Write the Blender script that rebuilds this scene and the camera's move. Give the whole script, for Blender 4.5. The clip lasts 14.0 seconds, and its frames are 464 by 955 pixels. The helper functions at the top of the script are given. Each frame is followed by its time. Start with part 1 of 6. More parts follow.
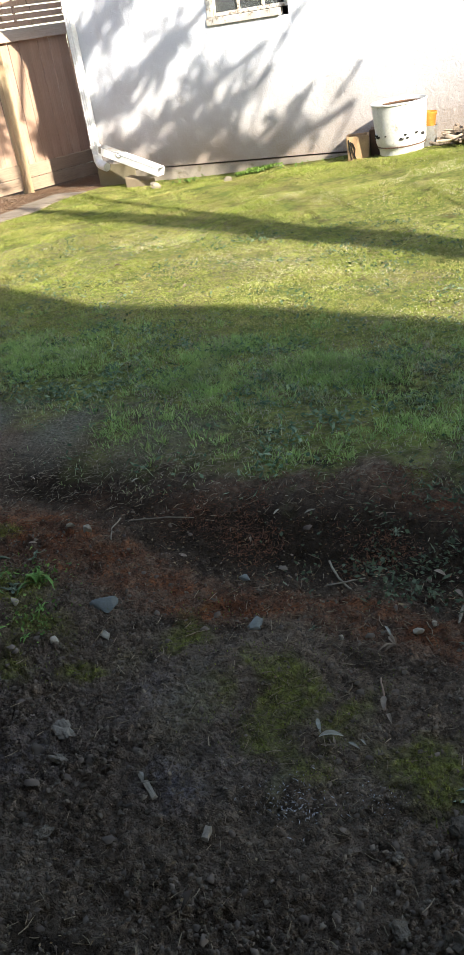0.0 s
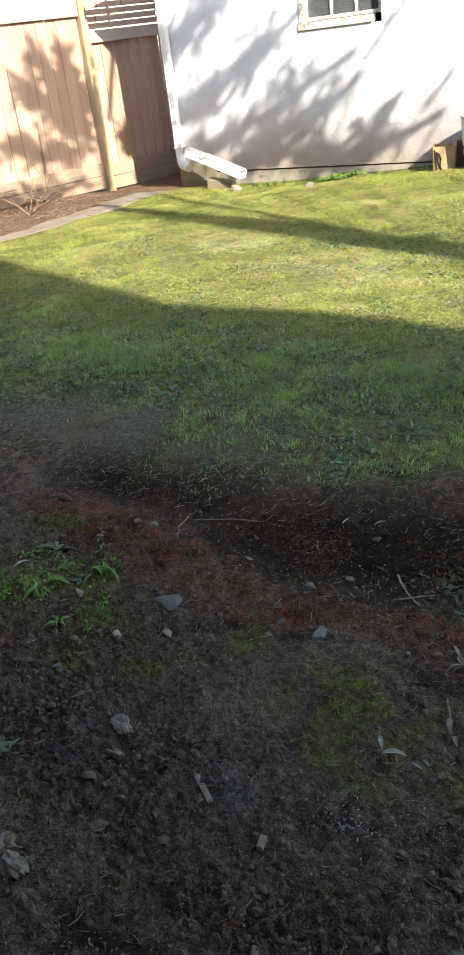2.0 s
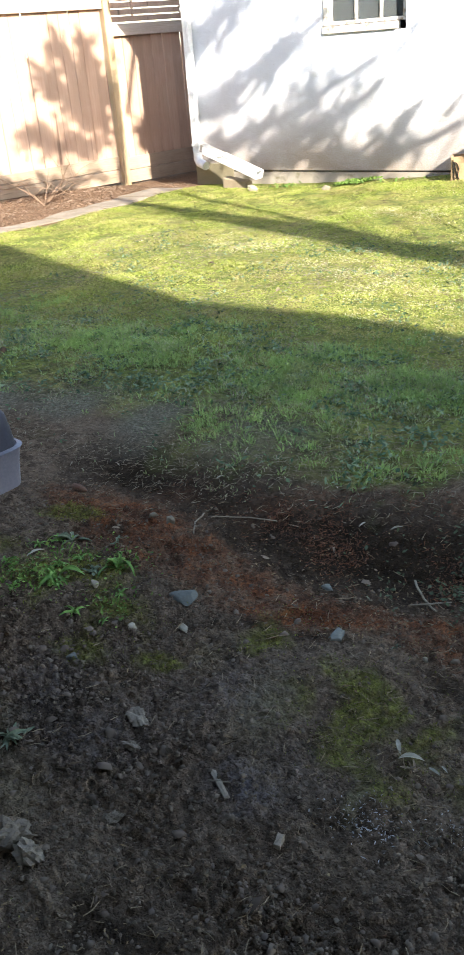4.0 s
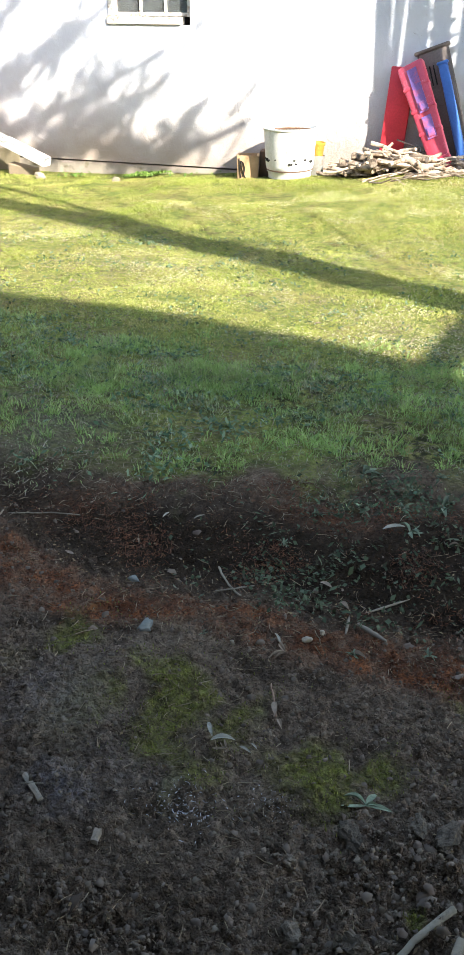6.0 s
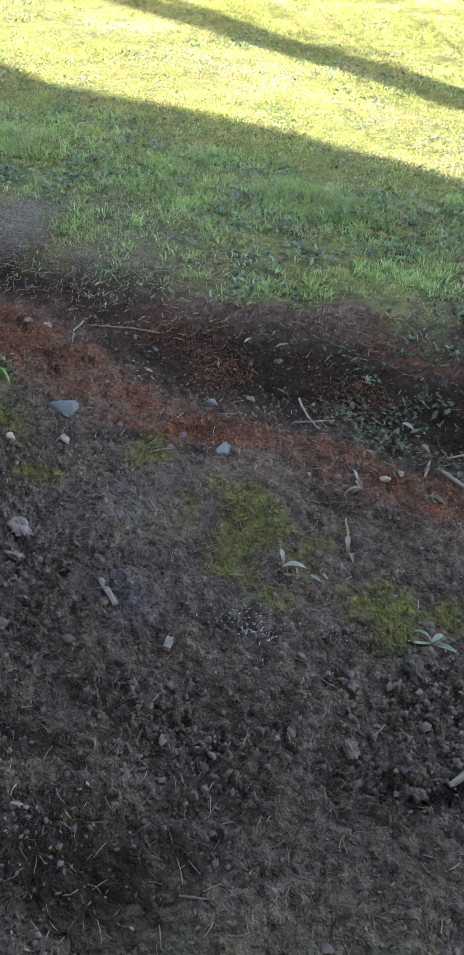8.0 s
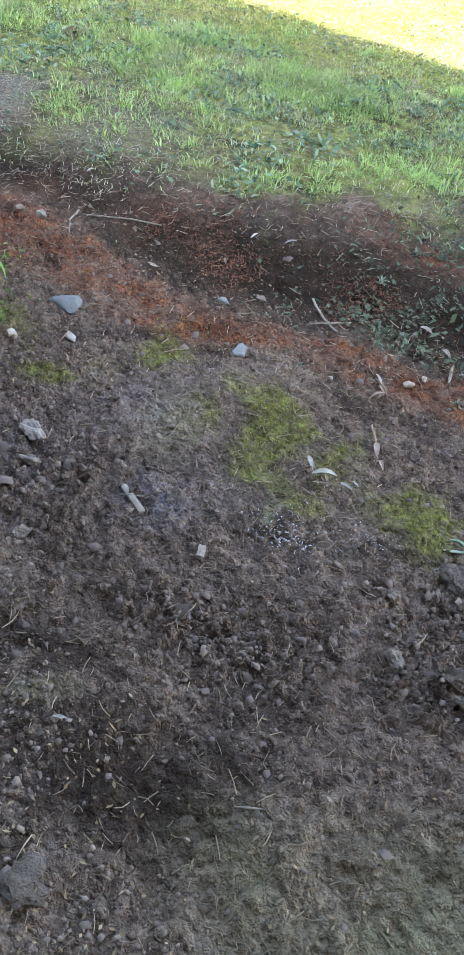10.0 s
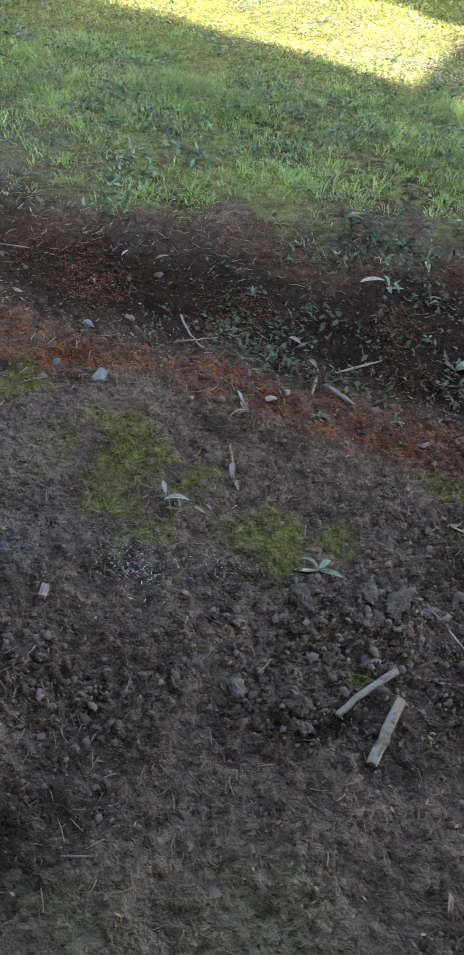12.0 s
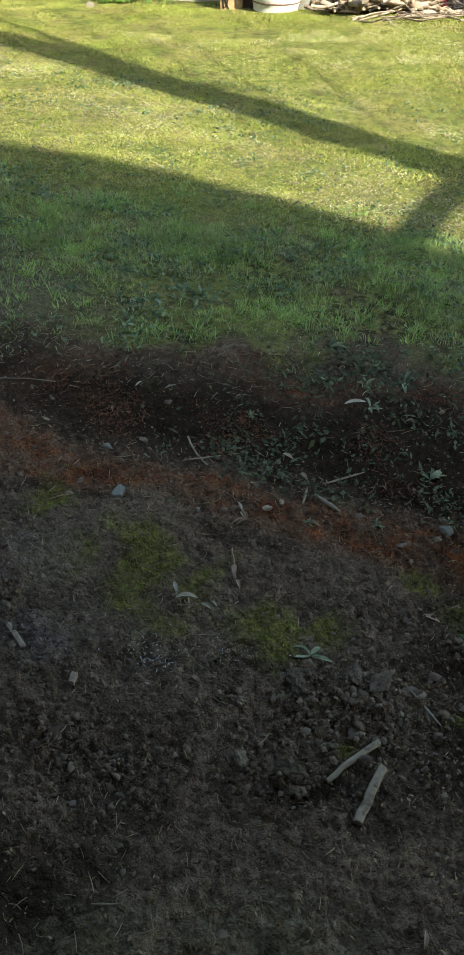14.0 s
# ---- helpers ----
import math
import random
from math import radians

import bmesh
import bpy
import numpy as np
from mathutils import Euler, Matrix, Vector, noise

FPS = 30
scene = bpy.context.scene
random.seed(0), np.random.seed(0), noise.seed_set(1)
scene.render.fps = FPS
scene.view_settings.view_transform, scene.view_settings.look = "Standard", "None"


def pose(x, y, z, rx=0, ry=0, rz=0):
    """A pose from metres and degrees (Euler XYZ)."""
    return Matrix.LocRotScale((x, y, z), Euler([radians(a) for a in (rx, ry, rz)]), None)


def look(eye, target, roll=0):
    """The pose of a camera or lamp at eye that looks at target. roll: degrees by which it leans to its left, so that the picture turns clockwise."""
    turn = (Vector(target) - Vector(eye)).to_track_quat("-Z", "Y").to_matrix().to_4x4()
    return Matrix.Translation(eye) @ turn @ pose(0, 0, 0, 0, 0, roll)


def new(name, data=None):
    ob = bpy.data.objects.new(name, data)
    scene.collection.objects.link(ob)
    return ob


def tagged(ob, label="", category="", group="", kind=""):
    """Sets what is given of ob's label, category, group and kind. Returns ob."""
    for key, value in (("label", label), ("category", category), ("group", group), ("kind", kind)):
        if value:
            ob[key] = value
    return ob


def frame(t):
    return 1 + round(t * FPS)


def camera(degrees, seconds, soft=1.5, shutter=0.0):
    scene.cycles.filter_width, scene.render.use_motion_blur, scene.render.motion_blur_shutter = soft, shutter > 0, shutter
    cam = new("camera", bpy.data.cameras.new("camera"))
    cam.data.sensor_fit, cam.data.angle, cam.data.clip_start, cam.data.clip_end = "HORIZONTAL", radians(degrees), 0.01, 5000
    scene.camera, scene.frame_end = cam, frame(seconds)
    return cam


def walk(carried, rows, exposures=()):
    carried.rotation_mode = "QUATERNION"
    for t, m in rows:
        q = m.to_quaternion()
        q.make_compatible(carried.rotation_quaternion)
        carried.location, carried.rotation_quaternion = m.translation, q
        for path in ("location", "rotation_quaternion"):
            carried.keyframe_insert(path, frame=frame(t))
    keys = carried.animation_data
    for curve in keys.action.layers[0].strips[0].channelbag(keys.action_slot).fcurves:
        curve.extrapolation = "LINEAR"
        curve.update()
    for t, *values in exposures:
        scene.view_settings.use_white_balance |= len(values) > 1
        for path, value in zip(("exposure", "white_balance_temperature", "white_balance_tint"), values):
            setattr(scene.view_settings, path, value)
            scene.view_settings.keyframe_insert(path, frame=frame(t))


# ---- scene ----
cam = camera(31.0, 14.0, 1.5, 0.2)
PATH = [
    (0, (0.111, 0.04, 1.54), (-0.712, 1.595, 0.587), -9.2),
    (0.5, (0.097, 0.032, 1.547), (-0.725, 1.588, 0.598), -8.1),
    (1, (0.081, 0.031, 1.543), (-0.744, 1.588, 0.597), -7.0),
    (1.5, (0.074, 0.027, 1.545), (-0.799, 1.562, 0.606), -6.9),
    (2, (0.063, 0.039, 1.532), (-0.885, 1.537, 0.607), -7.6),
    (2.5, (0.028, 0.038, 1.517), (-0.963, 1.51, 0.593), -7.1),
    (3, (0.009, 0.021, 1.523), (-1.055, 1.445, 0.606), -7.0),
    (3.2, (0.001, 0.006, 1.53), (-1.077, 1.421, 0.615), -6.8),
    (5.3, (-0.011, -0.011, 1.531), (-0.551, 1.667, 0.586), 0.4),
    (5.5, (-0.01, -0.018, 1.538), (-0.527, 1.664, 0.588), 0.6),
    (6, (-0.023, -0.014, 1.527), (-0.518, 1.673, 0.572), 0.8),
    (6.5, (-0.037, -0.003, 1.51), (-0.514, 1.649, 0.488), 1.4),
    (7, (-0.044, 0.004, 1.495), (-0.5, 1.611, 0.395), 2.1),
    (7.5, (-0.054, 0.005, 1.482), (-0.523, 1.577, 0.338), 2.6),
    (7.8, (-0.108, -0.033, 1.475), (-0.642, 1.455, 0.251), 4.1),
    (8, (-0.107, -0.005, 1.475), (-0.642, 1.434, 0.192), 3.7),
    (8.2, (-0.147, -0.01, 1.478), (-0.636, 1.418, 0.167), 6.0),
    (10.5, (-0.303, -0.017, 1.377), (-0.624, 1.331, -0.065), 9.1),
    (11, (-0.232, -0.028, 1.425), (-0.519, 1.334, -0.012), 10.3),
    (11.5, (-0.17, 0.039, 1.452), (-0.468, 1.397, 0.015), 8.3),
    (11.8, (-0.099, 0.12, 1.476), (-0.42, 1.45, 0.017), 5.8),
    (12, (-0.06, 0.139, 1.455), (-0.348, 1.498, 0.017), 6.3),
    (12.5, (-0.024, 0.099, 1.508), (-0.268, 1.466, 0.069), 6.1),
    (12.7, (-0.035, 0.054, 1.516), (-0.29, 1.428, 0.085), 5.5),
    (13, (0.01, -0.003, 1.556), (-0.279, 1.406, 0.166), 4.1),
    (13.5, (0.021, -0.046, 1.59), (-0.344, 1.449, 0.313), 2.2),
    (14, (0.018, -0.084, 1.675), (-0.355, 1.429, 0.421), 3.7),
]
EXPOSURES = [(0, 1.91, 6940), (1.5, 1.96, 6890), (2.5, 2.08, 6840), (3, 2.36, 6690), (5.5, 2.37, 6840), (7, 2.72, 6600), (8, 3.14, 6500), (8.2, 3.40, 6550), (10.5, 4.12, 6800), (11, 4.17, 6850), (11.5, 3.63, 6850), (12, 3.20, 6750), (13, 2.38, 6900), (13.5, 1.97, 7250), (14, 1.98, 7250)]
walk(cam, [(t, look(eye, target, roll)) for t, eye, target, roll in PATH], [(t, stops, kelvin, 18 if 7.5 < t < 12.9 else 1 if t > 13.2 else 8) for t, stops, kelvin in EXPOSURES])

# ---- world, sun, exposure ----
SUN_EL, SUN_TO = radians(34), Vector((-0.834, 0.551))          # height of the sun; the way its light goes over the ground
world = bpy.data.worlds.new("sky")
scene.world = world
world.use_nodes = True
wn = world.node_tree.nodes
sky = wn.new("ShaderNodeTexSky")
sky.sky_type, sky.sun_disc = "NISHITA", False
sky.sun_elevation, sky.sun_rotation = SUN_EL, math.atan2(-SUN_TO.x, -SUN_TO.y)
world.node_tree.links.new(sky.outputs[0], wn["Background"].inputs[0])
wn["Background"].inputs[1].default_value = 0.15
sun_data = bpy.data.lights.new("sun", "SUN")
sun_data.energy, sun_data.angle, sun_data.color = 3.5, radians(0.53), (1.0, 0.965, 0.91)
sun = new("sun", sun_data)
sun.matrix_world = look(Vector((-SUN_TO.x, -SUN_TO.y, math.tan(SUN_EL))) * 30, (0, 0, 0))


# ---- materials ----
def nodes(name):
    m = bpy.data.materials.new(name)
    m.use_nodes = True
    t = m.node_tree
    return m, t, t.nodes["Principled BSDF"]


def noise_node(t, coord, scale, detail=4.0, rough=0.6, warp=0.0):
    n = t.nodes.new("ShaderNodeTexNoise")
    n.inputs["Scale"].default_value, n.inputs["Detail"].default_value = scale, detail
    n.inputs["Roughness"].default_value, n.inputs["Distortion"].default_value = rough, warp
    t.links.new(coord, n.inputs["Vector"])
    return n.outputs["Fac"]


def ramp(t, fac, a, b, lo=0.0, hi=1.0):
    r = t.nodes.new("ShaderNodeMapRange")
    r.clamp = True
    for k, v in zip(("From Min", "From Max", "To Min", "To Max"), (a, b, lo, hi)):
        r.inputs[k].default_value = v
    t.links.new(fac, r.inputs["Value"])
    return r.outputs[0]


def blend(t, fac, a, b, kind="MIX"):
    n = t.nodes.new("ShaderNodeMix")
    n.data_type, n.blend_type = "RGBA", kind
    for value, sock in ((fac, n.inputs[0]), (a, n.inputs[6]), (b, n.inputs[7])):
        if isinstance(value, (int, float)):
            sock.default_value = value
        elif isinstance(value, tuple):
            sock.default_value = (*value, 1)
        else:
            t.links.new(value, sock)
    return n.outputs[2]


def times(t, a, b, op="MULTIPLY"):
    n = t.nodes.new("ShaderNodeMath")
    n.operation = op
    for value, sock in ((a, n.inputs[0]), (b, n.inputs[1])):
        if isinstance(value, (int, float)):
            sock.default_value = value
        else:
            t.links.new(value, sock)
    return n.outputs[0]


def bumped(t, bsdf, height, strength, distance):
    b = t.nodes.new("ShaderNodeBump")
    b.inputs["Strength"].default_value, b.inputs["Distance"].default_value = strength, distance
    t.links.new(height, b.inputs["Height"])
    t.links.new(b.outputs[0], bsdf.inputs["Normal"])


def surface(name, c1, c2, big=3.0, small=60.0, rough=0.8, bump=0.4, depth=0.004, metal=0.0, stain=None, stain_at=(0.55, 0.7), stretch=(1, 1, 1), vary=0.0, spec=0.3):
    """Two colours mixed at two scales, with stains of a third and fine relief; vary: how far single objects differ."""
    m, t, p = nodes(name)
    tc = t.nodes.new("ShaderNodeTexCoord")
    mp = t.nodes.new("ShaderNodeMapping")
    mp.inputs["Scale"].default_value = stretch
    t.links.new(tc.outputs["Object"], mp.inputs["Vector"])
    info = t.nodes.new("ShaderNodeObjectInfo")
    add = t.nodes.new("ShaderNodeVectorMath")
    t.links.new(mp.outputs[0], add.inputs[0])
    off = t.nodes.new("ShaderNodeCombineXYZ")
    t.links.new(times(t, info.outputs["Random"], 37.0), off.inputs[0])
    t.links.new(times(t, info.outputs["Random"], 91.0), off.inputs[2])
    t.links.new(off.outputs[0], add.inputs[1])
    at = add.outputs[0]
    n1, n2 = noise_node(t, at, big, 4), noise_node(t, at, small, 3)
    col = blend(t, ramp(t, n1, 0.35, 0.65), c1, c2)
    col = blend(t, ramp(t, n2, 0.3, 0.7, 0.0, 0.5), col, tuple(v * 0.6 for v in c1))
    if stain:
        n3 = noise_node(t, at, big * 1.7, 6, 0.7)
        col = blend(t, ramp(t, n3, *stain_at), col, stain)
    if vary:
        hsv = t.nodes.new("ShaderNodeHueSaturation")
        t.links.new(ramp(t, info.outputs["Random"], 0, 1, 1 - vary, 1 + vary), hsv.inputs["Value"])
        t.links.new(col, hsv.inputs["Color"])
        col = hsv.outputs[0]
    t.links.new(col, p.inputs["Base Color"])
    t.links.new(ramp(t, n2, 0.2, 0.8, max(rough - 0.12, 0.05), min(rough + 0.1, 1)), p.inputs["Roughness"])
    p.inputs["Metallic"].default_value = metal
    p.inputs["Specular IOR Level"].default_value = spec
    if bump:
        bumped(t, p, n2, bump, depth)
    return m


def island(name, colours, rough=0.7, thin=0.0, spec=0.25, tint=None, patch=2.0, more=()):
    """Small pieces of one mesh, each with a colour of its own."""
    m, t, p = nodes(name)
    g = t.nodes.new("ShaderNodeNewGeometry")
    cr = t.nodes.new("ShaderNodeValToRGB")
    while len(cr.color_ramp.elements) < len(colours):
        cr.color_ramp.elements.new(0.5)
    for k, (e, c) in enumerate(zip(cr.color_ramp.elements, colours)):
        e.position, e.color = k / (len(colours) - 1), (*c, 1)
    t.links.new(g.outputs["Random Per Island"], cr.inputs[0])
    tc = t.nodes.new("ShaderNodeTexCoord")
    n = noise_node(t, tc.outputs["Object"], 1.3, 3)
    hsv = t.nodes.new("ShaderNodeHueSaturation")
    t.links.new(ramp(t, n, 0.3, 0.7, 0.75, 1.25), hsv.inputs["Value"])
    own = cr.outputs[0]
    if tint:
        own = blend(t, times(t, ramp(t, noise_node(t, tc.outputs["Object"], patch, 5, 0.65), 0.42, 0.66), ramp(t, g.outputs["Random Per Island"], 0.1, 0.9, 0.35, 0.95)), own, tint)
    for colour, scale, lo, hi, most in more:
        own = blend(t, ramp(t, noise_node(t, tc.outputs["Object"], scale, 5, 0.7), lo, hi, 0, most), own, colour)
    t.links.new(own, hsv.inputs["Color"])
    t.links.new(hsv.outputs[0], p.inputs["Base Color"])
    p.inputs["Roughness"].default_value = rough
    p.inputs["Specular IOR Level"].default_value = spec
    if thin:
        tr = t.nodes.new("ShaderNodeBsdfTranslucent")
        t.links.new(hsv.outputs[0], tr.inputs[0])
        mx = t.nodes.new("ShaderNodeMixShader")
        mx.inputs[0].default_value = thin
        t.links.new(p.outputs[0], mx.inputs[1])
        t.links.new(tr.outputs[0], mx.inputs[2])
        t.links.new(mx.outputs[0], t.nodes["Material Output"].inputs[0])
    return m


def ground_material():
    m, t, p = nodes("garden_ground")
    tc = t.nodes.new("ShaderNodeTexCoord")
    at = tc.outputs["Object"]

    def mask(name):
        a = t.nodes.new("ShaderNodeAttribute")
        a.attribute_name = name
        return a.outputs["Fac"]

    n_big, n_mid, n_fine = noise_node(t, at, 2.2, 5), noise_node(t, at, 14, 5, 0.65), noise_node(t, at, 90, 4, 0.7)
    n_grit = noise_node(t, at, 330, 2, 0.6)
    lumps = noise_node(t, at, 34, 5, 0.75)
    shift = t.nodes.new("ShaderNodeTexNoise")
    shift.inputs["Scale"].default_value, shift.inputs["Detail"].default_value = 45, 4
    t.links.new(at, shift.inputs["Vector"])
    bent = t.nodes.new("ShaderNodeMix")
    bent.data_type, bent.blend_type = "RGBA", "LINEAR_LIGHT"
    bent.inputs[0].default_value = 0.022
    t.links.new(at, bent.inputs[6])
    t.links.new(shift.outputs["Color"], bent.inputs[7])

    def cells(scale):
        v = t.nodes.new("ShaderNodeTexVoronoi")
        v.inputs["Scale"].default_value = scale
        t.links.new(bent.outputs[2], v.inputs["Vector"])
        sep = t.nodes.new("ShaderNodeSeparateColor")
        t.links.new(v.outputs["Color"], sep.inputs[0])
        return v.outputs["Distance"], sep.outputs[0]

    (d1, c1), (d2, c2) = cells(42), cells(105)
    n_soft, n_speck = noise_node(t, at, 38, 4, 0.6), noise_node(t, at, 150, 3, 0.6)
    soil = blend(t, ramp(t, n_mid, 0.36, 0.62), (0.080, 0.056, 0.037), (0.165, 0.119, 0.080))
    soil = blend(t, ramp(t, n_big, 0.50, 0.66, 0, 0.55), soil, (0.185, 0.137, 0.090))
    soil = blend(t, ramp(t, noise_node(t, at, 3.1, 5, 0.65), 0.47, 0.62, 0, 0.75), soil, (0.049, 0.035, 0.024))
    soil = blend(t, ramp(t, n_soft, 0.52, 0.66, 0, 0.35), soil, (0.232, 0.171, 0.116))
    soil = blend(t, ramp(t, n_soft, 0.34, 0.47, 0.35, 0), soil, (0.044, 0.030, 0.020))
    soil = blend(t, ramp(t, c1, 0.0, 0.35, 0.5, 0), soil, (0.044, 0.030, 0.020))
    soil = blend(t, ramp(t, c1, 0.78, 1.0, 0, 0.45), soil, (0.248, 0.182, 0.126))
    soil = blend(t, ramp(t, c2, 0.0, 0.3, 0.3, 0), soil, (0.033, 0.024, 0.016))
    soil = blend(t, ramp(t, n_fine, 0.54, 0.66, 0, 0.45), soil, (0.022, 0.016, 0.011))
    soil = blend(t, ramp(t, n_speck, 0.62, 0.69, 0, 0.5), soil, (0.314, 0.236, 0.161))
    soil = blend(t, ramp(t, n_grit, 0.66, 0.74, 0, 0.25), soil, (0.364, 0.275, 0.198))

    def patchy(name, lo=0.35, hi=0.65, scale_noise=None):
        edge = times(t, mask(name), times(t, scale_noise or n_fine, 0.9, "ADD"))
        return ramp(t, edge, lo + 0.25, hi + 0.25)

    # dark soil tone, which also paints contact shade and a glass reflection
    dark_soil = blend(t, ramp(t, n_mid, 0.4, 0.62), (0.026, 0.017, 0.010), (0.012, 0.008, 0.005))
    dark_soil = blend(t, ramp(t, n_fine, 0.50, 0.66, 0, 0.6), dark_soil, (0.007, 0.006, 0.005))
    dark_soil = blend(t, ramp(t, n_speck, 0.62, 0.70, 0, 0.5), dark_soil, (0.064, 0.044, 0.027))
    col = blend(t, times(t, patchy("dark", 0.0, 0.95, n_mid), 0.88), soil, dark_soil)
    ash = blend(t, ramp(t, n_soft, 0.38, 0.64), (0.139, 0.120, 0.063), (0.234, 0.204, 0.110))
    ash = blend(t, ramp(t, n_fine, 0.54, 0.68, 0, 0.5), ash, (0.068, 0.059, 0.040))
    col = blend(t, times(t, patchy("ash", 0.0, 1.1, n_mid), 0.8), col, ash)
    # bluish haze of the window glass, put into the soil's colour
    slate = blend(t, ramp(t, n_soft, 0.38, 0.64), (0.078, 0.076, 0.082), (0.176, 0.169, 0.184))
    slate = blend(t, ramp(t, n_fine, 0.54, 0.66, 0, 0.5), slate, (0.034, 0.031, 0.036))
    col = blend(t, times(t, patchy("slate", 0.0, 1.1, n_mid), ramp(t, n_soft, 0.38, 0.58, 0.1, 0.45)), col, slate)
    rust = blend(t, ramp(t, n_mid, 0.36, 0.62), (0.080, 0.031, 0.016), (0.251, 0.092, 0.036))
    rust = blend(t, ramp(t, n_fine, 0.48, 0.62, 0, 0.75), rust, (0.030, 0.016, 0.010))
    col = blend(t, times(t, patchy("rust", 0.1, 1.0, n_mid), ramp(t, noise_node(t, at, 9, 5, 0.7), 0.42, 0.58, 0.3, 0.95)), col, rust)
    moss = blend(t, ramp(t, n_soft, 0.36, 0.62), (0.082, 0.078, 0.023), (0.186, 0.186, 0.041))
    moss = blend(t, ramp(t, n_fine, 0.50, 0.64, 0, 0.65), moss, (0.049, 0.047, 0.019))
    col = blend(t, times(t, patchy("moss", 0.10, 0.80, n_mid), ramp(t, lumps, 0.42, 0.58, 0.95, 0.45)), col, moss)
    turf = blend(t, ramp(t, n_mid, 0.38, 0.62), (0.118, 0.146, 0.038), (0.224, 0.238, 0.063))
    turf = blend(t, ramp(t, n_big, 0.48, 0.64, 0, 0.5), turf, (0.291, 0.238, 0.095))
    turf = blend(t, ramp(t, noise_node(t, at, 5.2, 6, 0.72), 0.53, 0.63, 0, 0.7), turf, (0.123, 0.093, 0.051))
    turf = blend(t, ramp(t, noise_node(t, at, 23, 5, 0.75), 0.50, 0.62, 0, 0.55), turf, (0.050, 0.059, 0.021))
    turf = blend(t, ramp(t, n_fine, 0.54, 0.66, 0, 0.45), turf, (0.050, 0.058, 0.021))
    # shade between the near tufts, put into the turf colour
    gap_shade = times(t, mask("sparse"), ramp(t, noise_node(t, at, 19, 5, 0.7), 0.43, 0.55, 0.0, 0.9))
    turf = blend(t, gap_shade, turf, (0.030, 0.030, 0.016))
    col = blend(t, patchy("lawn", -0.05, 0.75, n_fine), col, turf)
    thatch = blend(t, ramp(t, n_fine, 0.38, 0.6), (0.21, 0.195, 0.145), (0.075, 0.072, 0.048))
    col = blend(t, times(t, patchy("thin", 0.1, 0.9, n_fine), 0.85), col, thatch)
    mulch = blend(t, ramp(t, n_fine, 0.4, 0.6), (0.09, 0.052, 0.032), (0.24, 0.155, 0.10))
    col = blend(t, patchy("bed", 0.3, 0.6, n_mid), col, mulch)
    t.links.new(col, p.inputs["Base Color"])
    p.inputs["Roughness"].default_value = 1.0
    p.inputs["Specular IOR Level"].default_value = 0.03
    h = times(t, times(t, n_fine, 0.30), times(t, n_grit, 0.12), "ADD")
    h = times(t, h, times(t, n_soft, 0.25), "ADD")
    h = times(t, h, times(t, times(t, d1, -0.55), times(t, d2, -0.45), "ADD"), "ADD")
    bumped(t, p, h, 1.0, 0.022)
    return m


def wood_material(name, c1, c2, c3, along=(1, 1, 1), rough=0.75, vary=0.12):
    """Weathered timber, its grain along the axis that is stretched least."""
    m, t, p = nodes(name)
    tc = t.nodes.new("ShaderNodeTexCoord")
    info = t.nodes.new("ShaderNodeObjectInfo")
    mp = t.nodes.new("ShaderNodeMapping")
    mp.inputs["Scale"].default_value = along
    t.links.new(tc.outputs["Object"], mp.inputs["Vector"])
    off = t.nodes.new("ShaderNodeCombineXYZ")
    for k, f in enumerate((17.0, 53.0, 29.0)):
        t.links.new(times(t, info.outputs["Random"], f), off.inputs[k])
    t.links.new(off.outputs[0], mp.inputs["Location"])
    grain = noise_node(t, mp.outputs[0], 9, 6, 0.65, 1.2)
    blot = noise_node(t, tc.outputs["Object"], 2.4, 4)
    knot = noise_node(t, mp.outputs[0], 2.6, 1, 0.4)
    col = blend(t, ramp(t, grain, 0.35, 0.65), c1, c2)
    col = blend(t, ramp(t, blot, 0.45, 0.7, 0, 0.6), col, c3)
    col = blend(t, ramp(t, knot, 0.71, 0.75, 0, 0.8), col, tuple(v * 0.35 for v in c1))
    hsv = t.nodes.new("ShaderNodeHueSaturation")
    t.links.new(ramp(t, info.outputs["Random"], 0, 1, 1 - vary, 1 + vary), hsv.inputs["Value"])
    t.links.new(col, hsv.inputs["Color"])
    t.links.new(hsv.outputs[0], p.inputs["Base Color"])
    p.inputs["Roughness"].default_value = rough
    p.inputs["Specular IOR Level"].default_value = 0.25
    bumped(t, p, grain, 0.35, 0.003)
    return m


